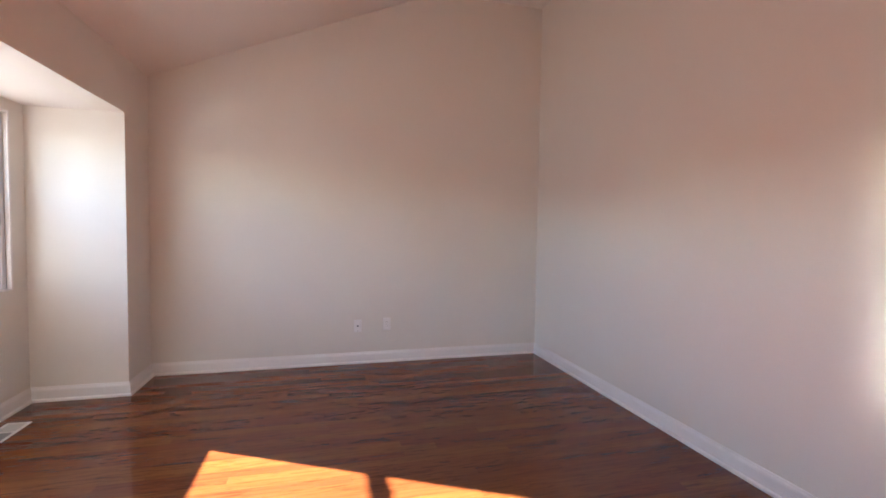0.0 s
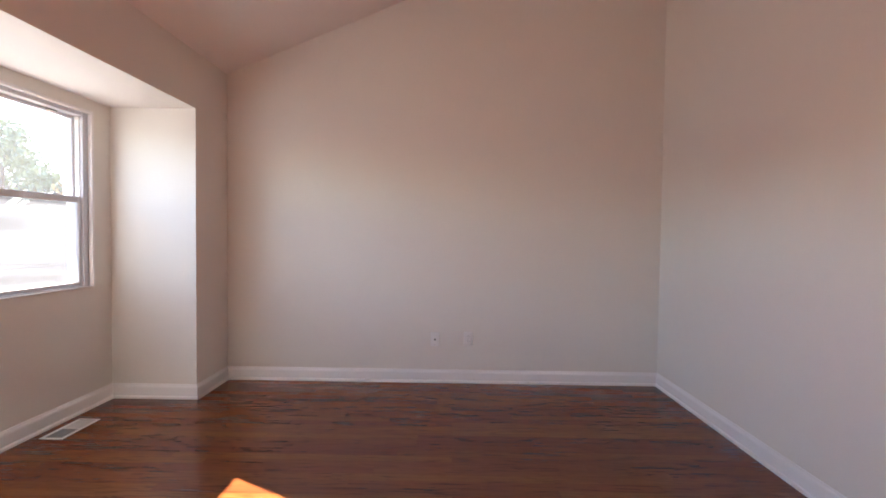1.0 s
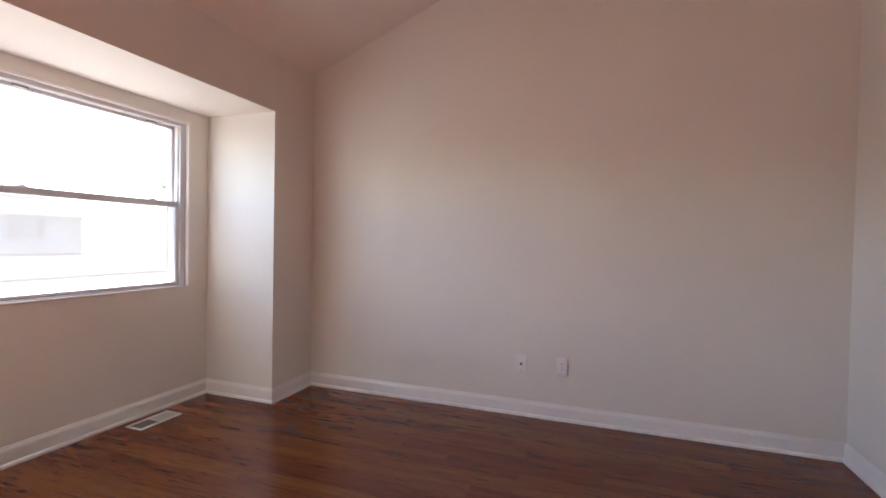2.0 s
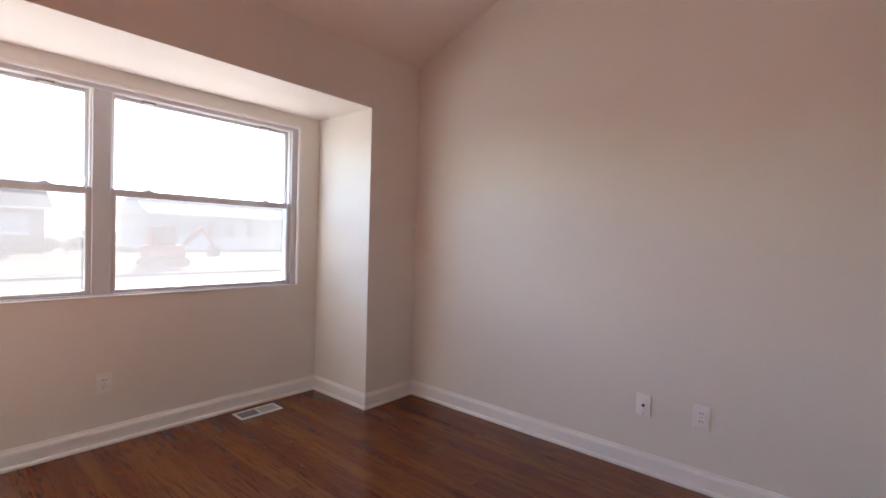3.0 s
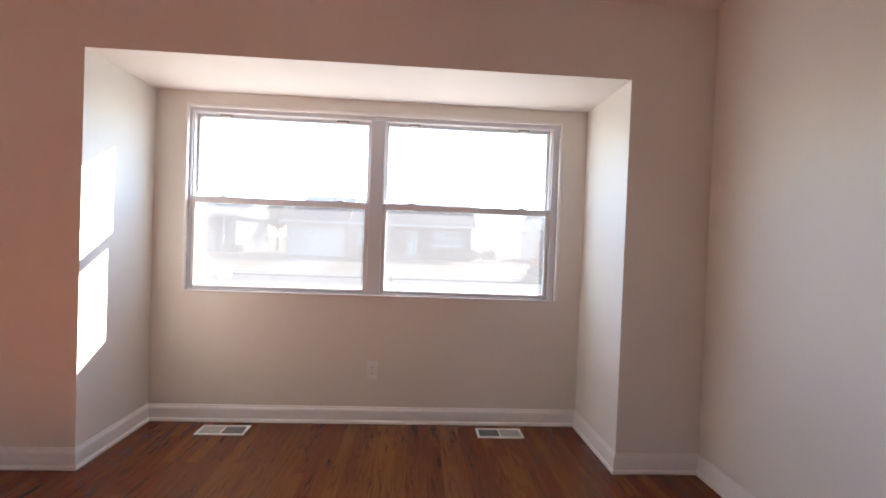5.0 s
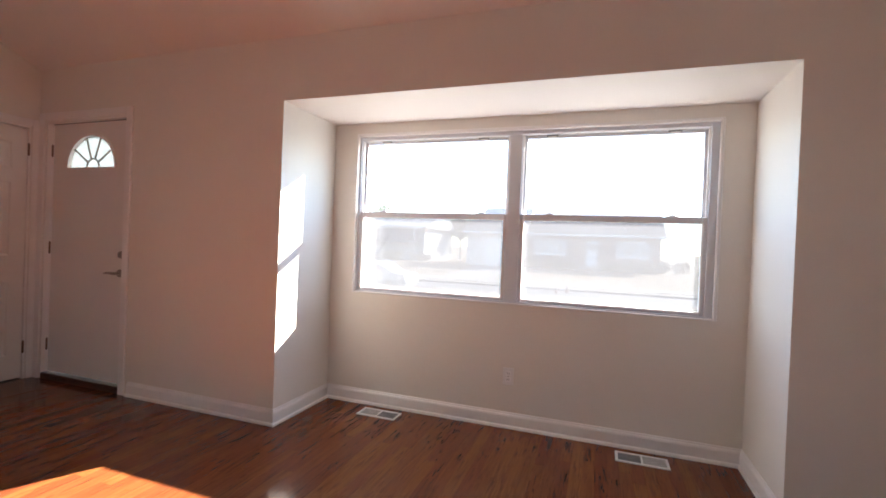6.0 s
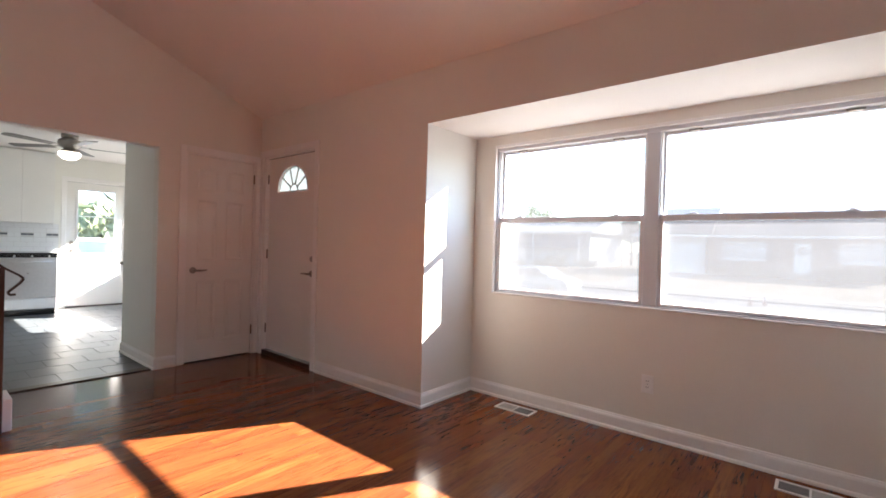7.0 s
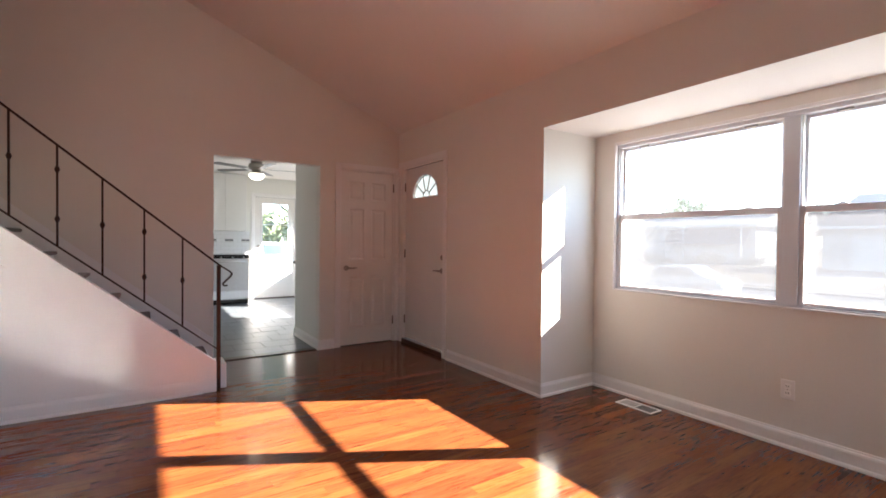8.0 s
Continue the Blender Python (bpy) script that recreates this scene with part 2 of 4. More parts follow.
def prism(bm, outline, axis, a, b):
    """Extrudes an outline of (u, v) from a to b along axis: x takes (y, z), y takes (x, z), z takes (x, y)."""
    def at(u, v, w):
        return {"x": (w, u, v), "y": (u, w, v), "z": (u, v, w)}[axis]
    lo = [bm.verts.new(at(u, v, a)) for u, v in outline]
    hi = [bm.verts.new(at(u, v, b)) for u, v in outline]
    fs = [bm.faces.new(lo), bm.faces.new(hi)]
    n = len(outline)
    for i in range(n):
        fs.append(bm.faces.new((lo[i], lo[(i + 1) % n], hi[(i + 1) % n], hi[i])))
    bmesh.ops.recalc_face_normals(bm, faces=fs)
    return bm


def tube(bm, p, q, r, r2=None, seg=10):
    """A round bar from p to q, tapering from r to r2."""
    p, q = Vector(p), Vector(q)
    m = (q - p).to_track_quat("Z", "Y").to_matrix()
    r2 = r if r2 is None else r2
    ring = [[bm.verts.new(c + m @ Vector((rr * math.cos(t), rr * math.sin(t), 0))) for t in (2 * math.pi * i / seg for i in range(seg))] for c, rr in ((p, r), (q, r2))]
    for i in range(seg):
        f = bm.faces.new((ring[0][i], ring[0][(i + 1) % seg], ring[1][(i + 1) % seg], ring[1][i]))
        f.smooth = True
    bm.faces.new(ring[0][::-1])
    bm.faces.new(ring[1])
    return bm


def lathe(bm, outline, centre, seg=24):
    """Turns (radius, z) round the vertical through centre."""
    cx, cy, cz = centre
    rings = [[bm.verts.new((cx + r * math.cos(2 * math.pi * i / seg), cy + r * math.sin(2 * math.pi * i / seg), cz + z)) for i in range(seg)] for r, z in outline]
    for a, b in zip(rings, rings[1:]):
        for i in range(seg):
            f = bm.faces.new((a[i], a[(i + 1) % seg], b[(i + 1) % seg], b[i]))
            f.smooth = True
    bm.faces.new(rings[0][::-1])
    bm.faces.new(rings[-1])
    bmesh.ops.recalc_face_normals(bm, faces=bm.faces)
    return bm


def mesh_of(name, bm, mat):
    me = bpy.data.meshes.new(name)
    bm.to_mesh(me)
    bm.free()
    me.materials.append(mat)
    return me


def part(name, bm, mat, parent, label=""):
    ob = new(name, mesh_of(name, bm, mat))
    ob.parent = parent
    return tagged(ob, label)


def thing(name, label, category, group="", at=(0, 0, 0)):
    ob = new(name)
    ob.location = at
    ob.empty_display_size = 0.1
    return tagged(ob, label, category, group)


def structure(name, bm, mat, label="", category=""):
    return tagged(new(name, mesh_of(name, bm, mat)), label, category, "", "structure")


def B(*a, **k):
    return box(bmesh.new(), *a, **k)


# ---- the room's shell ----
WX, BX, EX, NY, SY = -1.25, -1.86, 2.25, 4.96, -0.60
BAY0, BAY1, SOFFIT = 1.765, 4.505, 2.072
LOW, HIGH, BREAK = 2.47, 3.47, 1.16
SLOPE = (HIGH - LOW) / (BREAK - WX)
T = 0.15


def roof_z(x):
    return min(HIGH, LOW + SLOPE * (x - WX))


# floor: slab below the boards
floor = structure("floor", box(B(WX - 0.6, EX + 0.15, SY, NY + 0.12, -0.30, -0.012), WX - 0.16, WX - 0.15, SY, SY + 0.01, -0.30, -0.29), SUBFLOOR, "dark red-brown stained oak strip floor with satin varnish", "floor")

structure("wall_north", prism(bmesh.new(), [(WX - T, -0.3), (EX + T, -0.3), (EX + T, HIGH + 0.02), (BREAK, HIGH + 0.02), (WX - T, roof_z(WX - T) + 0.02)], "y", NY, NY + 0.12), WALL, "bare warm off-white painted plaster wall", "wall")
structure("wall_east", prism(bmesh.new(), [(0.30, -0.3), (NY, -0.3), (NY, HIGH + 0.02), (SY, HIGH + 0.02), (SY, 3.30), (0.30, 3.30)], "x", EX, EX + T), WALL, "bare warm off-white painted plaster wall", "wall")
OPEN0, OPEN1, CLO0, CLO1 = -0.285, 0.75, -1.19, -0.515
structure("wall_south", prism(bmesh.new(), [(WX - T, -0.3), (CLO0, -0.3), (CLO0, 2.005), (CLO1, 2.005), (CLO1, -0.3), (OPEN0, -0.3), (OPEN0, 2.005), (OPEN1, 2.005), (OPEN1, -0.3),
                                            (3.6, -0.3), (3.6, HIGH + 0.02), (BREAK, HIGH + 0.02), (WX - T, roof_z(WX - T) + 0.02)], "y", SY - 0.12, SY), WALL, "warm off-white wall with a doorless kitchen opening", "wall")
FD0, FD1, FDZ = -0.525, 0.385, 2.06
structure("wall_west", prism(bmesh.new(), [(SY, -0.3), (FD0, -0.3), (FD0, FDZ), (FD1, FDZ), (FD1, -0.3), (BAY0, -0.3), (BAY0, SOFFIT), (BAY1, SOFFIT), (BAY1, -0.3),
                                           (NY, -0.3), (NY, LOW + 0.01), (SY, LOW + 0.01)], "x", WX - T, WX), WALL, "warm off-white wall open to a window bay", "wall")
structure("wall_bay_side_1", B(BX - T, WX - T, BAY0 - 0.15, BAY0, -0.3, SOFFIT), WALL, "white painted return wall of the window bay", "wall")
structure("wall_bay_side_2", B(BX - T, WX - T, BAY1, BAY1 + 0.15, -0.3, SOFFIT), WALL, "white painted return wall of the window bay", "wall")
WY0, WY1, WZ0, WZ1 = 1.958, 4.334, 0.822, 1.980
bm = bmesh.new()
WH0, WH1, WV0, WV1 = WY0 - 0.0085, WY1 + 0.0165, WZ0 - 0.0045, WZ1 + 0.0185
box(bm, BX - T, BX, BAY0, BAY1, -0.3, WV0)
box(bm, BX - T, BX, BAY0, BAY1, WV1, SOFFIT)
box(bm, BX - T, BX, BAY0, WH0, WV0, WV1)
box(bm, BX - T, BX, WH1, BAY1, WV0, WV1)
structure("wall_bay_back", bm, WALL, "painted bay wall below and round the window", "wall")
structure("ceiling_bay", B(BX - T, WX - T, BAY0 - 0.15, BAY1 + 0.15, SOFFIT, SOFFIT + 0.14), CEILING, "flat white soffit over the window bay", "ceiling")
structure("ceiling", prism(bmesh.new(), [(WX - T, roof_z(WX - T)), (BREAK, HIGH), (3.6, HIGH), (3.6, HIGH + 0.16), (BREAK, HIGH + 0.16), (WX - T, roof_z(WX - T) + 0.16)], "y", SY - 0.12, NY + 0.12), CEILING, "sloping vaulted plaster ceiling in warm white", "ceiling")

# stair hall beyond the east wall, closed
structure("wall_hall_east", B(3.6, 3.72, SY - 0.12, 0.42, -0.3, HIGH + 0.16), WALL, "plain wall at the stair head", "wall")
structure("wall_hall_north", B(EX + T, 3.6, 0.30, 0.42, -0.3, HIGH), WALL, "plain wall beside the stair head", "wall")

# kitchen shell
KX0, KX1, KY, KZ = -1.90, 1.60, -5.45, 2.45
RY = -1.55
KW0, KW1, KWZ0, KWZ1 = -3.53, -2.07, 0.75, 1.36
KVZ0, KVZ1 = 0.86, 1.95
structure("floor_kitchen", B(KX0 - 0.15, KX1 + 0.12, KY - 0.12, SY - 0.004, -0.30, -0.0035), GROUT, "grey slate tile floor with narrow joints", "floor")
structure("wall_closet_side", B(OPEN0 - 0.10, OPEN0, RY, SY - 0.12, -0.01, KZ), KITCHEN_WALL, "pale grey-green painted side of the coat closet", "wall")
structure("wall_closet_back", B(WX - T, OPEN0 - 0.10, RY, RY + 0.10, -0.01, KZ), KITCHEN_WALL, "pale grey-green kitchen wall", "wall")
structure("wall_closet_west", B(WX - T, WX, RY + 0.10, SY - 0.12, -0.30, KZ), KITCHEN_WALL, "closet wall", "wall")
structure("wall_kitchen_jog", B(KX0 - 0.15, WX - T, RY, RY + 0.12, -0.30, KZ), KITCHEN_WALL, "pale kitchen wall", "wall")
bm = bmesh.new()
# KV: unseen opening added so that sun brightens the back door
KV0, KV1 = -5.25, -4.35
for a, b, z0, z1 in ((KY, KV0, 0.0, 0.0), (KV0, KV1, KVZ0, KVZ1), (KV1, KW0, 0.0, 0.0), (KW0, KW1, KWZ0, KWZ1), (KW1, RY, 0.0, 0.0)):
    box(bm, KX0 - 0.15, KX0, a, b, -0.3, z0)
    box(bm, KX0 - 0.15, KX0, a, b, z1, KZ)
structure("wall_kitchen_west", bm, KITCHEN_WALL, "pale kitchen wall with a window opening", "wall")
KD0, KD1, KDZ = -1.36, -0.53, 2.08
structure("wall_kitchen_south", prism(bmesh.new(), [(KX0 - 0.15, -0.3), (KD0, -0.3), (KD0, KDZ), (KD1, KDZ), (KD1, -0.3), (KX1 + 0.12, -0.3), (KX1 + 0.12, KZ), (KX0 - 0.15, KZ)], "y", KY - 0.12, KY), KITCHEN_WALL, "white kitchen wall with the back door", "wall")
structure("wall_kitchen_east", B(KX1, KX1 + 0.12, KY, SY - 0.12, -0.3, KZ), KITCHEN_WALL, "plain kitchen wall", "wall")
structure("ceiling_kitchen", B(KX0 - 0.15, KX1 + 0.12, KY - 0.12, SY - 0.12, KZ, KZ + 0.16), CEILING, "flat white kitchen ceiling", "ceiling")

# baseboards, mitred at the corners
PROFILE = [(0.0, 0.0), (0.024, 0.0), (0.024, 0.010), (0.020, 0.018), (0.014, 0.021), (0.014, 0.078), (0.011, 0.088), (0.006, 0.094), (0.004, 0.102), (0.0, 0.104)]


def baseboard(p, q, n, e0, e1):
    """From p to q along a wall with the normal n; e: 1 at an inner corner, -1 at an outer one, 0 for a square end."""
    p, q, n = Vector((*p, 0)), Vector((*q, 0)), Vector((*n, 0))
    d = (q - p).normalized()
    bm = bmesh.new()
    a = [bm.verts.new(p + n * u + d * u * e0 + Vector((0, 0, z + 0.0005))) for u, z in PROFILE]
    b = [bm.verts.new(q + n * u - d * u * e1 + Vector((0, 0, z + 0.0005))) for u, z in PROFILE]
    k = len(PROFILE)
    fs = [bm.faces.new(a), bm.faces.new(b)]
    for i in range(k):
        fs.append(bm.faces.new((a[i], a[(i + 1) % k], b[(i + 1) % k], b[i])))
    bmesh.ops.recalc_face_normals(bm, faces=fs)
    structure("baseboard", bm, TRIM, "white painted baseboard with shoe moulding", "baseboard")


STAIR_Y = 0.33
baseboard((WX, 0.470), (WX, BAY0), (1, 0), 0, -1)
baseboard((WX, BAY0), (BX, BAY0), (0, 1), -1, 1)
baseboard((BX, BAY0), (BX, BAY1), (1, 0), 1, 1)
baseboard((BX, BAY1), (WX, BAY1), (0, -1), 1, -1)
baseboard((WX, BAY1), (WX, NY), (1, 0), -1, 1)
baseboard((WX, NY), (EX, NY), (0, -1), 1, 1)
baseboard((EX, NY), (EX, STAIR_Y), (-1, 0), 1, 1)
baseboard((EX, STAIR_Y), (0.93, STAIR_Y), (0, 1), 1, 0)
baseboard((CLO1 + 0.062, SY), (OPEN0, SY), (0, 1), 0, -1)
baseboard((OPEN0, SY), (OPEN0, RY), (1, 0), -1, 0)

structure("threshold", B(OPEN0 + 0.025, OPEN1, SY - 0.10, SY - 0.005, -0.003, 0.010, bevel=0.004), THRESHOLD, "dark wood threshold strip at the kitchen", "threshold")


# ---- bay window: two double-hung units ----
def ring(bm, x0, x1, y0, y1, z0, z1, wl, wr, wb, wt, bevel=0.004):
    """A rectangular frame in a plane of constant x."""
    box(bm, x0, x1, y0, y0 + wl, z0, z1, bevel)
    box(bm, x0, x1, y1 - wr, y1, z0, z1, bevel)
    box(bm, x0, x1, y0 + wl, y1 - wr, z0, z0 + wb, bevel)
    box(bm, x0, x1, y0 + wl, y1 - wr, z1 - wt, z1, bevel)
    return bm


def pane(x, y0, y1, z0, z1, parent, mat=GLASS):
    ob = part("pane", B(x - 0.003, x + 0.003, y0, y1, z0, z1), mat, parent)
    ob.visible_shadow = False
    return ob


def hung_unit(win, y0, y1, z0, z1, x):
    """One double-hung unit: the lower sash inside, the upper one outside, locks on the meeting rail."""
    mid = 1.4025
    s = 0.026
    low = part("lower_sash", ring(bmesh.new(), x - 0.045, x - 0.014, y0, y1, z0, mid + 0.020, s, s, 0.022, 0.040), VINYL, win)
    pane(x - 0.030, y0 + s - 0.004, y1 - s + 0.004, z0 + 0.018, mid - 0.016, low)
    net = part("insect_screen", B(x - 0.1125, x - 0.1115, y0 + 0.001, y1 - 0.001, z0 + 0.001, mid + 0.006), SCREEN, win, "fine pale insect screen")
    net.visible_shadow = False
    part("glazing_bead", ring(bmesh.new(), x - 0.0138, x - 0.0125, y0 + s - 0.006, y1 - s + 0.006, z0 + 0.016, mid - 0.014, 0.005, 0.005, 0.005, 0.005, 0.0), TRIM, low, "thin white glazing bead")
    for f in (0.17, 0.83):
        y = y0 + f * (y1 - y0)
        part("sash_lock", box(box(bmesh.new(), x - 0.042, x - 0.018, y - 0.030, y + 0.030, mid + 0.0202, mid + 0.026, 0.003), x - 0.036, x - 0.024, y - 0.012, y + 0.016, mid + 0.0262, mid + 0.034, 0.003), VINYL, low)
        part("tilt_latch", B(x - 0.050, x - 0.036, y - 0.038, y + 0.038, z1 - 0.012, z1 - 0.003, bevel=0.002), VENT_DARK, win, "grey latch at the head")
        part("latch_lever", B(x - 0.046, x - 0.034, y - 0.026, y + 0.026, z1 - 0.0175, z1 - 0.0125, bevel=0.002), TRIM, win, "white lever of the latch")
    top = part("upper_sash", ring(bmesh.new(), x - 0.082, x - 0.052, y0, y1, mid - 0.010, z1, s, s, 0.028, 0.020), VINYL, win)
    pane(x - 0.067, y0 + s - 0.004, y1 - s + 0.004, mid + 0.014, z1 - 0.016, top)
    for a in (y0 + 0.001, y1 - 0.009):
        part("sash_track", B(x - 0.050, x - 0.020, a, a + 0.008, mid + 0.021, z1 - 0.002, bevel=0.001), TRIM, win, "white balance track beside the upper sash")


window = tagged(new("window_1"), "white vinyl twin double-hung bay window, closed", "window", "", "structure")
MUL = 3.141
fr = ring(bmesh.new(), BX - 0.125, BX - 0.022, WY0, WY1, WZ0, WZ1, 0.020, 0.046, 0.014, 0.028, 0.003)
box(fr, BX - 0.125, BX - 0.024, MUL - 0.043, MUL + 0.043, WZ0 + 0.014, WZ1 - 0.028, 0.003)
part("window_frame", fr, VINYL, window)
part("outer_trim", ring(bmesh.new(), BX - 0.165, BX - 0.1255, WY0 - 0.014, WY1 + 0.024, WZ0 - 0.012, WZ1 + 0.026, 0.028, 0.062, 0.022, 0.048, 0.003), TRIM, window)
part("window_trim", ring(bmesh.new(), BX - 0.021, BX + 0.007, WY0 - 0.008, WY1 + 0.016, WZ0 - 0.004, WZ1 + 0.018, 0.014, 0.020, 0.010, 0.021, 0.003), TRIM, window, "thin white trim edge")
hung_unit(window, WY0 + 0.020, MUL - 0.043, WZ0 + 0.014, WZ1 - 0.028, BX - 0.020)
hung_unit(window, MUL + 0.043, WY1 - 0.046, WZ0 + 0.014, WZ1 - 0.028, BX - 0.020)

# the second one is an added helper that lets sun onto the back door
for name, k0, k1, z0, z1 in (("window_2", KW0, KW1, KWZ0, KWZ1), ("window_3", KV0, KV1, KVZ0, KVZ1)):
    kwin = tagged(new(name), "white framed kitchen side window, out of view", "window", "", "structure")
    part("window_frame", ring(bmesh.new(), KX0 - 0.10, KX0 - 0.02, k0, k1, z0, z1, 0.05, 0.05, 0.05, 0.05), VINYL, kwin)
    pane(KX0 - 0.06, k0 + 0.045, k1 - 0.045, z0 + 0.045, z1 - 0.045, kwin)


# ---- doors ----
def casing_y(bm, x0, x1, z1, y, w, d):
    """Door casing on a wall of constant y, facing +y: sides and head with a stepped face."""
    for a, b in ((x0 - w, x0), (x1, x1 + w)):
        box(bm, a, b, y + 0.0005, y + d, 0.0, z1 + w, 0.004)
    box(bm, x0, x1, y + 0.0005, y + d, z1, z1 + w, 0.004)
    return bm


def casing_x(bm, y0, y1, z1, x, w, d):
    for a, b in ((y0 - w, y0), (y1, y1 + w)):
        box(bm, x + 0.0005, x + d, a, b, 0.0, z1 + w, 0.004)
    box(bm, x + 0.0005, x + d, y0, y1, z1, z1 + w, 0.004)
    return bm


def hinge(parent, x, y, z):
    bm = bmesh.new()
    tube(bm, (x, y, z - 0.045), (x, y, z + 0.045), 0.0075, seg=8)
    tube(bm, (x, y, z + 0.045), (x, y, z + 0.052), 0.005, 0.002, seg=8)
    tube(bm, (x, y, z - 0.052), (x, y, z - 0.045), 0.002, 0.005, seg=8)
    part("hinge", bm, BRONZE, parent, "dark metal butt hinge")


def panel_door(bm, x0, x1, z0, z1, y, thick, panels):
    """A slab facing +y with sunk, raised-field panels."""
    xs = sorted({x0, x1, *(p[0] for p in panels), *(p[1] for p in panels)})
    zs = sorted({z0, z1, *(p[2] for p in panels), *(p[3] for p in panels)})

    def sunk(xa, xb, za, zb):
        return any(p[0] <= xa + 1e-6 and xb <= p[1] + 1e-6 and p[2] <= za + 1e-6 and zb <= p[3] + 1e-6 for p in panels)
    for xa, xb in zip(xs, xs[1:]):
        for za, zb in zip(zs, zs[1:]):
            if not sunk(xa, xb, za, zb):
                bm.faces.new([bm.verts.new(v) for v in ((xa, y, za), (xa, y, zb), (xb, y, zb), (xb, y, za))])
    for a, b, c, d in panels:
        last = [(a, c), (b, c), (b, d), (a, d)]
        depth = 0.0
        for inset, dep in ((0.012, -0.010), (0.022, -0.010), (0.045, -0.003)):
            now = [(a + inset, c + inset), (b - inset, c + inset), (b - inset, d - inset), (a + inset, d - inset)]
            for i in range(4):
                j = (i + 1) % 4
                bm.faces.new([bm.verts.new(v) for v in ((last[i][0], y + depth, last[i][1]), (last[j][0], y + depth, last[j][1]), (now[j][0], y + dep, now[j][1]), (now[i][0], y + dep, now[i][1]))])
            last, depth = now, dep
        bm.faces.new([bm.verts.new((u, y + depth, v)) for u, v in last])
    bm.faces.new([bm.verts.new(v) for v in ((x0, y - thick, z0), (x1, y - thick, z0), (x1, y - thick, z1), (x0, y - thick, z1))])
    for u, v in (((x0, z0), (x1, z0)), ((x1, z0), (x1, z1)), ((x1, z1), (x0, z1)), ((x0, z1), (x0, z0))):
        bm.faces.new([bm.verts.new(w) for w in ((u[0], y, u[1]), (v[0], y, v[1]), (v[0], y - thick, v[1]), (u[0], y - thick, u[1]))])
    bmesh.ops.remove_doubles(bm, verts=bm.verts, dist=1e-5)
    bmesh.ops.recalc_face_normals(bm, faces=bm.faces)
    return bm


def lever(parent, m, name="lever_handle"):
    """Rose, neck and lever; m carries it from a wall facing +y, the lever pointing along +x."""
    bm = bmesh.new()
    tube(bm, (0, 0, 0), (0, 0.010, 0), 0.031, 0.027, 16)
    tube(bm, (0, 0.010, 0), (0, 0.048, 0), 0.011, 0.010, 10)
    tube(bm, (-0.008, 0.046, 0), (0.060, 0.050, 0.002), 0.011, 0.009, 10)
    tube(bm, (0.060, 0.050, 0.002), (0.112, 0.044, -0.003), 0.009, 0.006, 10)
    bmesh.ops.transform(bm, matrix=m, verts=bm.verts)
    part(name, bm, NICKEL, parent, "brushed nickel lever handle")


closet = tagged(new("door_2"), "closed white six-panel closet door in a white casing", "door", "", "structure")
DX0, DX1, DZ = CLO0 + 0.018, CLO1 - 0.018, 1.985
mid = (DX0 + DX1) / 2
cols = ((DX0 + 0.095, mid - 0.045), (mid + 0.045, DX1 - 0.095))
panels = [(a, b, c, d) for a, b in cols for c, d in ((0.20, 0.78), (0.98, 1.555), (1.655, 1.865))]
part("door_leaf", panel_door(bmesh.new(), DX0, DX1, 0.012, DZ, SY - 0.012, 0.035, panels), DOOR, closet)
bm = bmesh.new()
box(bm, CLO0, CLO0 + 0.015, SY - 0.12, SY - 0.0005, 0, 2.005)
box(bm, CLO1 - 0.015, CLO1, SY - 0.12, SY - 0.0005, 0, 2.005)
box(bm, CLO0 + 0.015, CLO1 - 0.015, SY - 0.12, SY - 0.0005, 1.990, 2.005)
part("door_jamb", bm, TRIM, closet)
part("door_casing", casing_y(bmesh.new(), CLO0, CLO1, 2.003, SY, 0.058, 0.016), TRIM, closet)
lever(closet, Matrix.Translation((DX1 - 0.062, SY - 0.012, 0.885)) @ pose(0, 0, 0, 0, 180, 0))
for z in (1.82, 0.255):
    hinge(closet, DX0 - 0.004, SY + 0.001, z)

front = tagged(new("door_1"), "closed white steel front door with a fan-shaped light", "door", "", "structure")
FY0, FY1 = FD0 + 0.022, FD1 - 0.022
FX = WX - 0.045
LY, LZ, LR, LH = (FY0 + FY1) / 2 + 0.010, 1.690, 0.262, 0.245
arc = [(LY + LR * math.cos(t), LZ + LH * math.sin(t)) for t in (math.pi * i / 20 for i in range(21))]
# leaf round the fan light: two halves that meet above and below the glass
bm = bmesh.new()
right = [(FY1, 0.052), (FY1, FDZ - 0.022), (LY, FDZ - 0.022)] + [arc[i] for i in range(10, -1, -1)] + [(LY, LZ), (LY, 0.052)]
left = [(FY0, 0.052), (LY, 0.052), (LY, LZ)] + [arc[i] for i in range(20, 9, -1)] + [(LY, FDZ - 0.022), (FY0, FDZ - 0.022)]
prism(bm, right, "x", FX - 0.042, FX)
prism(bm, left, "x", FX - 0.042, FX)
part("door_leaf", bm, DOOR, front)
light = part("fan_light", prism(bmesh.new(), arc, "x", FX - 0.024, FX - 0.018), FROSTED, front, "half-round window in five leaded segments")
bm = bmesh.new()
rim = [(LY + (LR + 0.018) * math.cos(t), LZ + (LH + 0.018) * math.sin(t)) for t in (math.pi * i / 20 for i in range(21))]
for i in range(20):
    prism(bm, [arc[i], rim[i], rim[i + 1], arc[i + 1]], "x", FX + 0.0005, FX + 0.010)
box(bm, FX + 0.0005, FX + 0.010, LY - LR - 0.018, LY + LR + 0.018, LZ - 0.018, LZ, 0.002)
part("fan_rim", bm, TRIM, light)
bm = bmesh.new()
hub = 0.07
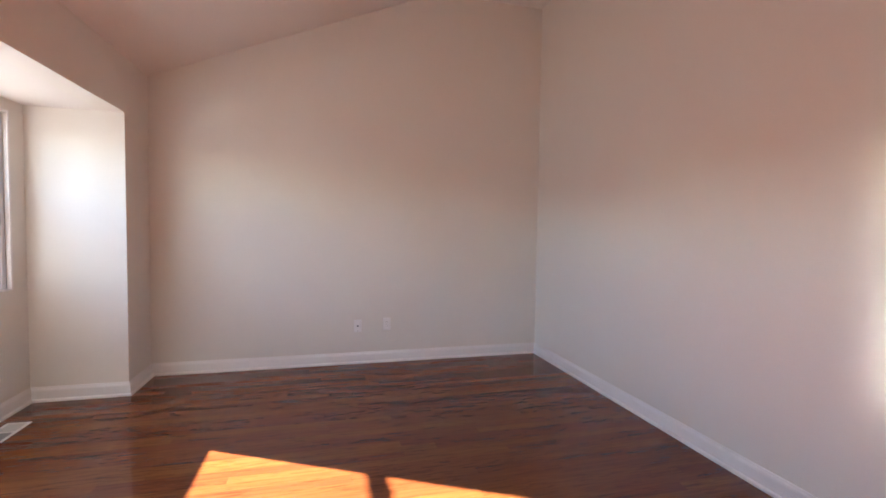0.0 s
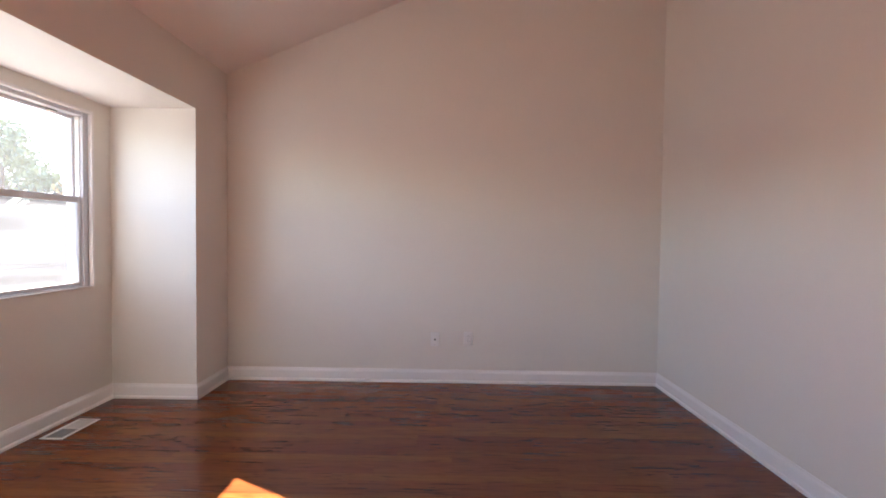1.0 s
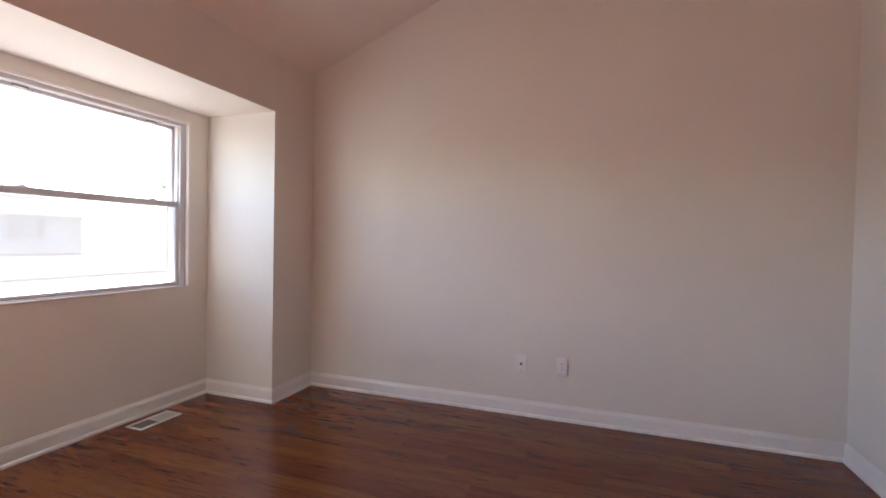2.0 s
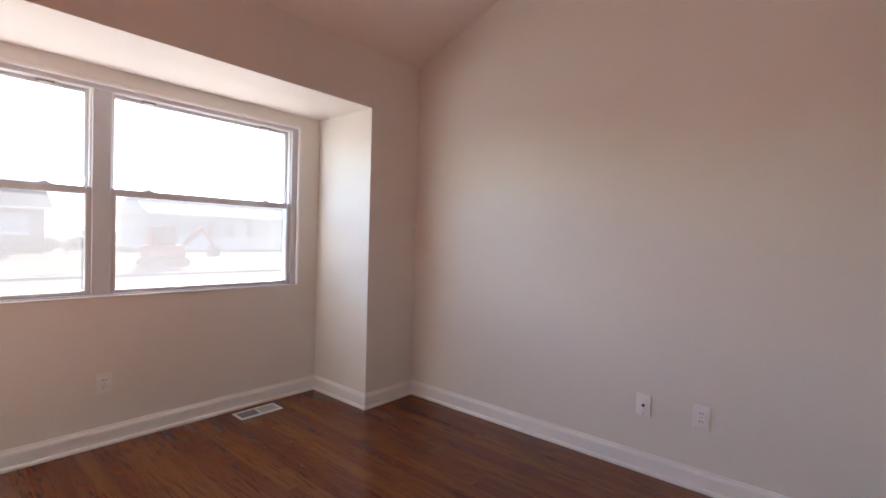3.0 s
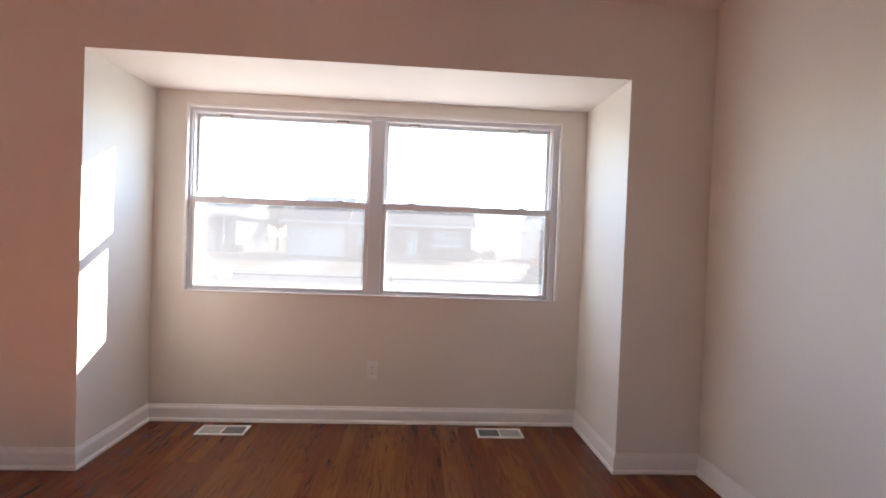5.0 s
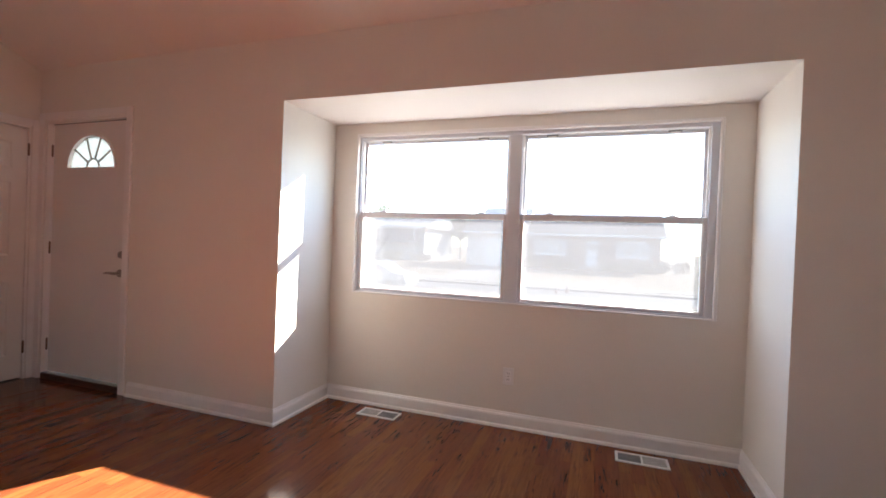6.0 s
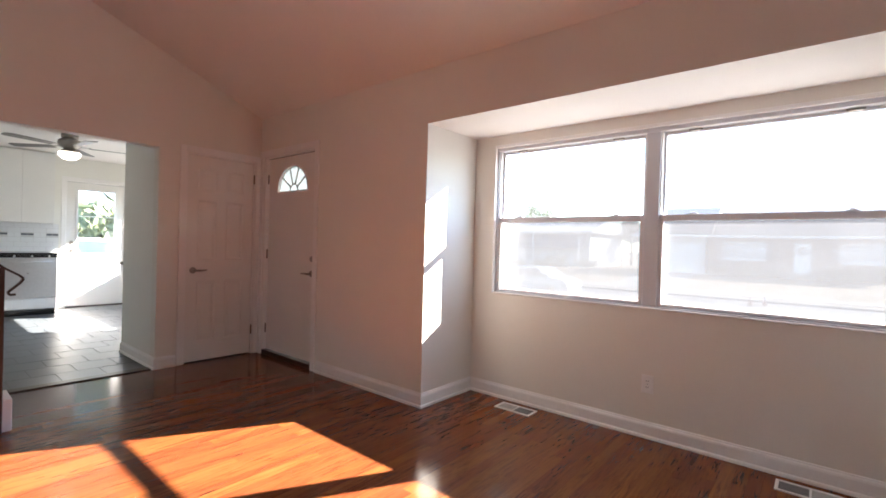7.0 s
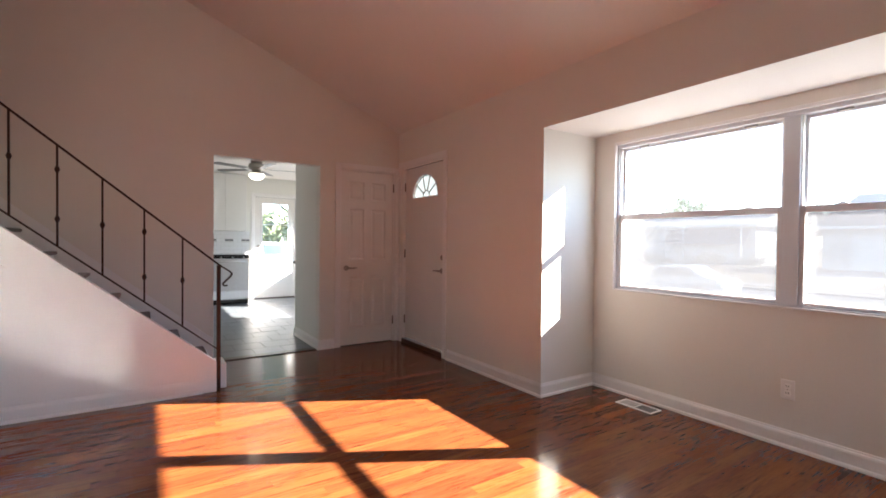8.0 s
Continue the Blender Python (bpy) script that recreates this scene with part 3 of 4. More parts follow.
for i in range(1, 5):
    t = math.pi * i / 5
    tube(bm, (FX - 0.012, LY + hub * math.cos(t), LZ + hub * math.sin(t)), (FX - 0.012, LY + LR * math.cos(t), LZ + LH * math.sin(t)), 0.007, seg=6)
for i in range(8):
    t, u = math.pi * i / 8, math.pi * (i + 1) / 8
    tube(bm, (FX - 0.012, LY + hub * math.cos(t), LZ + hub * math.sin(t)), (FX - 0.012, LY + hub * math.cos(u), LZ + hub * math.sin(u)), 0.007, seg=6)
part("fan_muntin", bm, NICKEL, light, "grey leaded bars")
bm = bmesh.new()
box(bm, WX - T, WX - 0.0005, FD0, FD0 + 0.018, 0, FDZ)
box(bm, WX - T, WX - 0.0005, FD1 - 0.018, FD1, 0, FDZ)
box(bm, WX - T, WX - 0.0005, FD0 + 0.018, FD1 - 0.018, FDZ - 0.018, FDZ)
part("door_jamb", bm, TRIM, front)
part("door_casing", casing_x(bmesh.new(), FD0, FD1, FDZ - 0.002, WX, 0.062, 0.016), TRIM, front)
part("door_sill", B(WX - T, WX + 0.004, FD0 + 0.018, FD1 - 0.018, -0.011, 0.047, bevel=0.006), THRESHOLD, front, "dark wooden sill")
# dark-coloured strip fills the head gap and stands in for its shade
part("head_gap_shade", B(FX - 0.03, FX + 0.004, FY0, FY1, FDZ - 0.0215, FDZ - 0.0185), DARK, front, "dark strip standing in for the shaded gap at the head")
lever(front, Matrix.Translation((FX, FY1 - 0.072, 0.885)) @ pose(0, 0, 0, 0, 0, -90))
bm = bmesh.new()
tube(bm, (FX, FY1 - 0.060, 1.025), (FX + 0.014, FY1 - 0.060, 1.025), 0.030, 0.026, 16)
box(bm, FX + 0.014, FX + 0.028, FY1 - 0.066, FY1 - 0.054, 1.008, 1.042, 0.002)
part("deadbolt", bm, NICKEL, front, "round deadbolt with thumb turn")
for z in (1.83, 1.05, 0.27):
    hinge(front, FX + 0.008, FY0 - 0.004, z)

back = tagged(new("door_3"), "white back door with a tall glazed light", "door", "", "structure")
BD0, BD1 = KD0 + 0.02, KD1 - 0.02
GX0, GX1, GZ0, GZ1 = BD0 + 0.135, BD1 - 0.135, 0.68, 1.94
bm = bmesh.new()
box(bm, BD0, GX0, KY - 0.07, KY - 0.025, 0.02, KDZ - 0.02)
box(bm, GX1, BD1, KY - 0.07, KY - 0.025, 0.02, KDZ - 0.02)
box(bm, GX0, GX1, KY - 0.07, KY - 0.025, 0.02, GZ0)
box(bm, GX0, GX1, KY - 0.07, KY - 0.025, GZ1, KDZ - 0.02)
part("door_leaf", bm, DOOR, back)
bm = bmesh.new()
for a, b, c, d in ((GX0 - 0.025, GX0 + 0.01, GZ0 - 0.025, GZ1 + 0.025), (GX1 - 0.01, GX1 + 0.025, GZ0 - 0.025, GZ1 + 0.025), (GX0 + 0.01, GX1 - 0.01, GZ0 - 0.025, GZ0 + 0.01), (GX0 + 0.01, GX1 - 0.01, GZ1 - 0.01, GZ1 + 0.025), (GX0 + 0.01, GX1 - 0.01, 1.50, 1.515)):
    box(bm, a, b, KY - 0.0245, KY - 0.012, c, d, 0.003)
part("light_frame", bm, TRIM, back)
ob = part("pane", B(GX0, GX1, KY - 0.05, KY - 0.044, GZ0, GZ1), GLASS, back)
ob.visible_shadow = False
bm = bmesh.new()
box(bm, KD0, KD0 + 0.016, KY - 0.12, KY - 0.0005, 0, KDZ)
box(bm, KD1 - 0.016, KD1, KY - 0.12, KY - 0.0005, 0, KDZ)
box(bm, KD0 + 0.016, KD1 - 0.016, KY - 0.12, KY - 0.0005, KDZ - 0.016, KDZ)
part("door_jamb", bm, TRIM, back)
part("door_casing", casing_y(bmesh.new(), KD0, KD1, KDZ, KY, 0.06, 0.016), TRIM, back)
part("door_sill", B(KD0 + 0.016, KD1 - 0.016, KY - 0.12, KY, -0.009, 0.018), THRESHOLD, back, "dark sill")
# shade in the gap above the leaf, made as a dark strip
part("head_gap_shade", B(BD0, BD1, KY - 0.04, KY - 0.022, KDZ - 0.0195, KDZ - 0.0165), DARK, back, "dark strip standing in for the shaded gap at the head")
lever(back, Matrix.Translation((BD1 - 0.065, KY - 0.025, 0.93)) @ pose(0, 0, 0, 0, 180, 0))
bm = bmesh.new()
tube(bm, (BD1 - 0.065, KY - 0.025, 1.07), (BD1 - 0.065, KY - 0.008, 1.07), 0.03, 0.026, 14)
part("deadbolt", bm, NICKEL, back)


# ---- stair ----
RUN, RISE, NOSE = 0.213, 0.180, 0.835
STEPS = 10
SK = 0.832
SK0 = (0.80, 0.208)


def skirt_z(x):
    return SK0[1] + SK * (x - SK0[0])


stair = tagged(new("stairs"), "straight stair with dark oak treads and a white boxed side", "stairs", "", "structure")
part("side_panel", prism(bmesh.new(), [(0.86, 0.0), (EX, 0.0), (EX, skirt_z(EX) - 0.25), (0.90, skirt_z(0.90) - 0.25 + 0.02), (0.86, 0.012)], "y", STAIR_Y - 0.10, STAIR_Y), STAIR_WHITE, stair, "white painted wall under the stair")
part("stringer", prism(bmesh.new(), [(0.832, 0.0), (0.905, 0.0), (EX, skirt_z(EX) - 0.235), (EX, skirt_z(EX)), (0.832, skirt_z(0.832))], "y", STAIR_Y - 0.06, STAIR_Y + 0.005), STAIR_WHITE, stair, "white closed stringer board")
part("wall_string", prism(bmesh.new(), [(0.80, 0.0), (3.0, 1.45), (3.0, 2.15), (0.76, 0.24), (0.76, 0.0)], "y", SY + 0.0005, SY + 0.020), TRIM, stair, "painted wall string")
for k in range(STEPS):
    x = NOSE + RUN * k
    z = RISE * (k + 1)
    end = x + RUN + 0.03 if k < STEPS - 1 else 3.6
    part("tread", B(x, end, SY + 0.021, STAIR_Y - 0.061, z - 0.028, z, bevel=0.008), TREAD, stair)
    part("riser", B(x + 0.022, x + 0.040, SY + 0.021, STAIR_Y - 0.061, z - RISE + 0.0005, z - 0.0285), TRIM, stair)
part("starting_block", B(0.752, 0.8315, STAIR_Y - 0.30, STAIR_Y - 0.062, 0.0005, 0.195, bevel=0.004), TRIM, stair, "white painted end block")

rail = thing("stair_railing", "thin dark wrought-iron stair railing with knuckled balusters", "railing")
RYY = STAIR_Y - 0.045


def rail_z(x):
    return 0.999 + SK * 1.006 * (x - 0.822)


def low_z(x):
    return 0.325 + SK * (x - 0.822)


def flat_bar(bm, p, q, w, h):
    """A flat bar from p to q in the plane of the railing."""
    p, q = Vector(p), Vector(q)
    d = (q - p).normalized()
    u = Vector((-d.z, 0, d.x))
    v = Vector((0, 1, 0))
    ends = [[bm.verts.new(c + u * h * a + v * w * b) for a, b in ((-.5, -.5), (.5, -.5), (.5, .5), (-.5, .5))] for c in (p, q)]
    fs = [bm.faces.new(ends[0]), bm.faces.new(ends[1][::-1])]
    for i in range(4):
        fs.append(bm.faces.new((ends[0][i], ends[1][i], ends[1][(i + 1) % 4], ends[0][(i + 1) % 4])))
    bmesh.ops.recalc_face_normals(bm, faces=fs)
    return bm


part("handrail", flat_bar(bmesh.new(), (0.800, RYY, rail_z(0.800)), (2.24, RYY, rail_z(2.24)), 0.036, 0.014), IRON, rail)
part("bottom_rail", flat_bar(bmesh.new(), (0.815, RYY, low_z(0.815)), (2.24, RYY, low_z(2.24)), 0.022, 0.010), IRON, rail)
bm = bmesh.new()
box(bm, 0.799, 0.827, RYY - 0.014, RYY + 0.014, 0.0, rail_z(0.813) - 0.006, 0.002)
part("newel_post", bm, IRON, rail)
# scrolled end of the handrail
bm = bmesh.new()
pts = [(0.806, 0.985), (0.735, 0.937), (0.716, 0.918), (0.728, 0.895), (0.785, 0.838), (0.776, 0.822), (0.750, 0.824)]
for a, b in zip(pts, pts[1:]):
    flat_bar(bm, (a[0], RYY, a[1]), (b[0], RYY, b[1]), 0.026, 0.012)
part("rail_scroll", bm, IRON, rail)
for k, x in enumerate((1.062, 1.305, 1.550, 1.793, 2.032)):
    a, b = low_z(x), rail_z(x)
    bm = bmesh.new()
    box(bm, x - 0.006, x + 0.006, RYY - 0.006, RYY + 0.006, a, b - 0.006)
    for f in ((0.52,), (0.27, 0.76), (0.52,), (0.27, 0.76), (0.56,))[k]:
        z = a + f * (b - a)
        lathe(bm, [(0.008, -0.022), (0.012, -0.012), (0.0155, 0.0), (0.012, 0.012), (0.008, 0.022)], (x, RYY, z), 8)
    part("baluster", bm, IRON, rail)


# ---- outlets and floor registers ----
def outlet(m, jack):
    """Cover plate facing +y at the origin, carried by m."""
    o = thing("wall_outlet", "white wall plate with a dark cable jack" if jack else "white duplex wall outlet", "outlet", "" if jack else "wall outlets")
    bm = B(-0.036, 0.036, 0.0, 0.006, -0.058, 0.058, bevel=0.003)
    part("cover_plate", bm, PLATE, o)
    if jack:
        bm = bmesh.new()
        box(bm, -0.016, 0.016, 0.0062, 0.009, -0.033, 0.033, 0.002)
        part("insert", bm, PLATE, o)
        bm = bmesh.new()
        tube(bm, (0, 0.009, 0), (0, 0.017, 0), 0.008, 0.007, 10)
        part("cable_jack", bm, DARK, o, "dark cable jack")
    else:
        for z in (0.020, -0.020):
            bm = B(-0.016, 0.016, 0.0062, 0.0095, z - 0.014, z + 0.014, bevel=0.004)
            s = part("socket", bm, PLATE, o)
            for x in (-0.006, 0.006):
                part("slot", B(x - 0.0012, x + 0.0012, 0.0096, 0.0099, z - 0.003, z + 0.006), DARK, s)
    bm = bmesh.new()
    tube(bm, (0, 0.006, -0.046 if jack else 0), (0, 0.0075, -0.046 if jack else 0), 0.003, seg=8)
    part("screw", bm, NICKEL, o)
    o.matrix_basis = m
    return o


outlet(pose(0.448, NY, 0.352, 0, 0, 180), True)
o = outlet(pose(0.717, NY, 0.360, 0, 0, 180), False)
copy_thing(o, pose(BX, 3.156, 0.342, 0, 0, -90))


def register(x, y):
    r = thing("floor_register", "white steel floor register with grey louvres", "floor vent", "floor registers", (x, y, 0.0))
    bm = bmesh.new()
    L, W = 0.144, 0.068
    box(bm, -W, W, -L, -L + 0.016, 0.0003, 0.006, 0.002)
    box(bm, -W, W, L - 0.016, L, 0.0003, 0.006, 0.002)
    box(bm, -W, -W + 0.018, -L + 0.016, L - 0.016, 0.0003, 0.006, 0.002)
    box(bm, W - 0.018, W, -L + 0.016, L - 0.016, 0.0003, 0.006, 0.002)
    box(bm, -W + 0.018, W - 0.018, -0.005, 0.005, 0.0003, 0.0055, 0.001)
    part("frame", bm, VENT, r)
    # one half pale grey, the other dark grey, plate and louvres alike
    for s, mat in ((1, VENT_LIGHT), (-1, VENT_DARK)):
        a, b = (0.0052, L - 0.0155) if s > 0 else (-L + 0.0155, -0.0052)
        d = part("damper", B(-W + 0.0175, W - 0.0175, a, b, 0.0004, 0.0012), mat, r, "grey damper plate")
        for k in range(9):
            xx = -W + 0.024 + k * 0.0112
            part("louvre", B(xx - 0.0014, xx + 0.0014, a, b, 0.0015, 0.0040), mat, d)
    return r


reg = register(-1.715, 3.973)
copy_thing(reg, pose(-1.712, 2.288, 0, 0, 0, 180))


# ---- kitchen ----
stove = thing("kitchen_range", "white freestanding electric range with dark cooktop edge", "stove", "", (0.045, -5.45, 0))
x0, x1 = -0.375, 0.385
part("body", B(x0, x1, 0.004, 0.62, 0.09, 0.885, bevel=0.006), ENAMEL, stove)
part("kick", B(x0 + 0.01, x1 - 0.01, 0.02, 0.58, 0.0, 0.0895), BLACK, stove, "black recessed kick")
part("cooktop", B(x0 - 0.004, x1 + 0.004, 0.002, 0.645, 0.8855, 0.915, bevel=0.006), BLACK, stove, "black glass cooktop")
part("oven_door", B(x0 + 0.008, x1 - 0.008, 0.6205, 0.660, 0.26, 0.845, bevel=0.006), STEEL, stove, "pale oven door")
part("drawer", B(x0 + 0.008, x1 - 0.008, 0.6205, 0.650, 0.10, 0.245, bevel=0.006), ENAMEL, stove)
bm = bmesh.new()
tube(bm, (x0 + 0.06, 0.70, 0.79), (x1 - 0.06, 0.70, 0.79), 0.012)
for x in (x0 + 0.08, x1 - 0.08):
    tube(bm, (x, 0.66, 0.79), (x, 0.70, 0.79), 0.009)
part("oven_handle", bm, STEEL, stove, "steel bar handle")
part("control_strip", B(x0 + 0.004, x1 - 0.004, 0.6205, 0.652, 0.848, 0.884, bevel=0.005), BLACK, stove, "black control strip above the oven door")
for k in range(4):
    bm = bmesh.new()
    tube(bm, (x0 + 0.10 + 0.19 * k, 0.652, 0.866), (x0 + 0.10 + 0.19 * k, 0.672, 0.866), 0.015, 0.012, 12)
    part("knob", bm, STEEL, stove, "steel knob")


def wall_cabinet(x0, x1, z0, z1):
    c = thing("wall_cabinet", "white painted kitchen wall cabinet with plain doors", "cabinet", "kitchen wall cabinets")
    part("body", B(x0, x1, KY + 0.002, KY + 0.31, z0, z1), CABINET, c)
    half = (x0 + x1) / 2
    for a, b in ((x0 + 0.003, half - 0.0015), (half + 0.0015, x1 - 0.003)):
        d = part("door", B(a, b, KY + 0.3105, KY + 0.330, z0 + 0.003, z1 - 0.003, bevel=0.003), CABINET, c)
    return c


wall_cabinet(-0.335, 0.42, 1.36, 2.44)
wall_cabinet(0.425, 1.18, 1.36, 2.44)
base = thing("base_cabinet", "white kitchen base cabinet beside the range", "cabinet")
part("body", B(0.44, 1.20, KY + 0.002, KY + 0.60, 0.09, 0.868), CABINET, base)
part("kick", B(0.44, 1.20, KY + 0.01, KY + 0.53, 0.0, 0.0895), DARK, base)
for a, b in ((0.443, 0.818), (0.822, 1.197)):
    part("door", B(a, b, KY + 0.6005, KY + 0.620, 0.10, 0.86, bevel=0.003), CABINET, base)
tagged(new("worktop", mesh_of("worktop", B(0.435, 1.22, KY + 0.002, KY + 0.635, 0.8685, 0.906, bevel=0.004), STEEL)), "grey kitchen worktop beside the white range", "worktop")
splash = structure("backsplash", B(-0.445, 1.20, KY + 0.0005, KY + 0.006, 0.917, 1.359), GROUT_PALE, "white glazed tile backsplash with a dark mosaic row", "backsplash")
for row in range(6):
    z = 0.922 + row * 0.073
    for col in range(12):
        x = -0.44 + col * 0.15 - (0.075 if row % 2 else 0.0)
        xa, xb = max(x, -0.44), min(x + 0.147, 1.195)
        if xb - xa > 0.02 and row != 3:
            part("tile", B(xa, xb, KY + 0.0062, KY + 0.011, z, z + 0.070, bevel=0.002), ENAMEL, splash)
tone = random.Random(4)
for col in range(22):
    x = -0.44 + col * 0.0745
    dark = col % 4 in (0, 1)
    part("tile", B(x, x + 0.071, KY + 0.0062, KY + 0.011, 1.143 + (0.028 if dark else 0), 1.211 - (0.012 if dark else 0), bevel=0.002), SLATE if dark else ENAMEL, splash, "dark accent tile" if dark else "")
side = thing("side_cabinet", "white base cabinet behind the closet wall", "cabinet")
part("body", B(-1.20, -0.50, RY - 0.62, RY - 0.004, 0.0, 0.868), CABINET, side)
tagged(new("side_worktop", mesh_of("worktop", B(-1.22, -0.425, RY - 0.64, RY - 0.004, 0.8685, 0.900, bevel=0.004), BLADE)), "dark worktop end on the base cabinet", "worktop")

fan = thing("ceiling_fan", "brushed nickel ceiling fan with dark blades and a lit bowl", "ceiling fan", "", (-0.16, -3.3, 0))
part("canopy", lathe(bmesh.new(), [(0.085, 2.45), (0.090, 2.42), (0.080, 2.39)], (0, 0, 0)), NICKEL, fan)
part("motor", lathe(bmesh.new(), [(0.06, 2.39), (0.115, 2.375), (0.125, 2.34), (0.118, 2.30), (0.07, 2.275), (0.06, 2.255)], (0, 0, 0)), NICKEL, fan)
part("light_fitter", lathe(bmesh.new(), [(0.06, 2.2545), (0.105, 2.24), (0.108, 2.222)], (0, 0, 0)), NICKEL, fan)
part("light_bowl", lathe(bmesh.new(), [(0.112, 2.2215), (0.116, 2.20), (0.10, 2.165), (0.065, 2.14), (0.02, 2.128), (0.004, 2.127)], (0, 0, 0)), GLOBE, fan, "lit frosted glass bowl")
for k in range(5):
    ang = radians(72 * k + 25)
    m = Matrix.Rotation(ang, 4, "Z")
    bm = B(0.10, 0.22, -0.018, 0.018, 2.300, 2.306, bevel=0.002)
    bmesh.ops.transform(bm, matrix=m, verts=bm.verts)
    iron = part("blade_iron", bm, NICKEL, fan)
    bm = bmesh.new()
    prism(bm, [(0.19, -0.050), (0.66, -0.066), (0.695, -0.045), (0.705, 0.0), (0.695, 0.045), (0.66, 0.066), (0.19, 0.050)], "z", 2.2935, 2.2995)
    bmesh.ops.transform(bm, matrix=m @ Matrix.Translation((0, 0, 2.297)) @ pose(0, 0, 0, 7, 0, 0) @ Matrix.Translation((0, 0, -2.297)), verts=bm.verts)
    part("blade", bm, BLADE, fan)

down = thing("recessed_light", "lit recessed ceiling downlight with white rim", "ceiling light", "", (0.62, -4.35, KZ))
bm = bmesh.new()
lathe(bm, [(0.085, -0.0005), (0.085, -0.006), (0.062, -0.008), (0.060, -0.002)], (0, 0, 0))
part("rim", bm, TRIM, down)
bm = bmesh.new()
lathe(bm, [(0.058, -0.0022), (0.056, -0.006), (0.030, -0.0075)], (0, 0, 0))
part("bulb", bm, GLOBE, down, "glowing lamp face")


# ---- outside ----
GZ = -0.35
STREET = -1.15


def ground_z(x):
    """The lawn falls from the house to a sunken street and rises again to the houses beyond."""
    at = ((-600.0, -0.50), (-36.0, -0.50), (-28.8, -1.06), (-25.6, -1.06), (-25.5, STREET - 0.02), (-17.4, STREET - 0.02), (-14.0, GZ), (600.0, GZ))
    for (xa, za), (xb, zb) in zip(at, at[1:]):
        if xa <= x <= xb:
            return za + (zb - za) * (x - xa) / (xb - xa)
    return GZ


line = [(x, ground_z(x)) for x in (-600.0, -36.0, -28.8, -25.6, -25.5, -17.4, -14.0, 600.0)]
structure("ground", prism(bmesh.new(), line + [(600.0, -2.2), (-600.0, -2.2)], "y", -600, 600), LAWN, "dry pale lawn reaching the horizon", "ground")
structure("road", B(-25.49, -17.5, -300, 300, STREET - 0.2, STREET), ASPHALT, "grey asphalt street", "road")
structure("kerb", B(-25.7, -25.495, -300, 300, STREET - 0.1, -1.03, bevel=0.02), CONCRETE, "concrete kerb", "kerb")
structure("kerb", B(-17.5, -17.3, -300, 300, STREET - 0.1, -1.04, bevel=0.02), CONCRETE, "concrete kerb", "kerb")
structure("pavement", B(-28.6, -27.2, -300, 300, -1.2, -1.035), CONCRETE, "pale concrete pavement", "pavement")
structure("driveway", prism(bmesh.new(), [(-39.4, -0.475), (-36.0, -0.475), (-28.61, -1.03), (-28.61, -1.3), (-39.4, -1.3)], "y", -6.6, -3.1), CONCRETE, "concrete driveway", "driveway")
structure("house_footing", B(WX - 0.9, EX + 1.6, KY - 0.1, NY + 0.1, GZ - 0.2, -0.305), CONCRETE, "concrete footing", "foundation")


def far_window(h, x, y0, y1, z0, z1, shutters=True):
    w = part("window", B(x, x + 0.06, y0, y1, z0, z1), WHITE_OUT, h)
    part("sill", B(x + 0.061, x + 0.16, y0 - 0.05, y1 + 0.05, z0 - 0.10, z0 - 0.01), WHITE_OUT, w)
    n = max(1, round((y1 - y0) / 0.9))
    step = (y1 - y0 - 0.08) / n
    for k in range(n):
        for a, b in ((z0 + 0.08, (z0 + z1) / 2 - 0.03), ((z0 + z1) / 2 + 0.03, z1 - 0.08)):
            part("pane", B(x + 0.0605, x + 0.07, y0 + 0.08 + k * step, y0 + k * step + step, a, b), PANE_SKY, w)
    if shutters:
        for a, b in ((y0 - 0.42, y0 - 0.03), (y1 + 0.03, y1 + 0.42)):
            part("shutter", B(x, x + 0.05, a, b, z0 - 0.03, z1 + 0.03), SHUTTER, h)


def far_house(x, y0, y1, depth, eave, ridge, mat, label, roof=None, hip=0.0):
    h = thing("house", label, "house")
    part("wall", B(x - depth, x, y0, y1, -1.2, eave), mat, h)
    a, b, f, k, m = y0 - 0.4, y1 + 0.4, x + 0.55, x - depth - 0.55, x - depth / 2
    bm = bmesh.new()
    low = [bm.verts.new((u, v, eave - 0.05)) for u, v in ((f, a), (f, b), (k, b), (k, a))]
    lip = [bm.verts.new((u, v, eave + 0.12)) for u, v in ((f, a), (f, b), (k, b), (k, a))]
    ra, rb = bm.verts.new((m, a + hip, ridge)), bm.verts.new((m, b, ridge))
    for i in range(4):
        bm.faces.new((low[i], low[(i + 1) % 4], lip[(i + 1) % 4], lip[i]))
    for face in ((lip[0], lip[1], rb, ra), (lip[1], lip[2], rb), (lip[2], lip[3], ra, rb), (lip[3], lip[0], ra), tuple(low)):
        bm.faces.new(face)
    bmesh.ops.recalc_face_normals(bm, faces=bm.faces)
    part("roof", bm, roof or SHINGLE, h)
    if not hip:
        for g in (a - 0.01, b + 0.001):
            part("gable", prism(bmesh.new(), [(f - 0.15, eave - 0.04), (m, ridge - 0.15), (k + 0.15, eave - 0.04)], "y", g, g + 0.009), mat, h)
    part("fascia", B(f + 0.001, f + 0.05, a, b, eave - 0.06, eave + 0.14), WHITE_OUT, h)
    return h


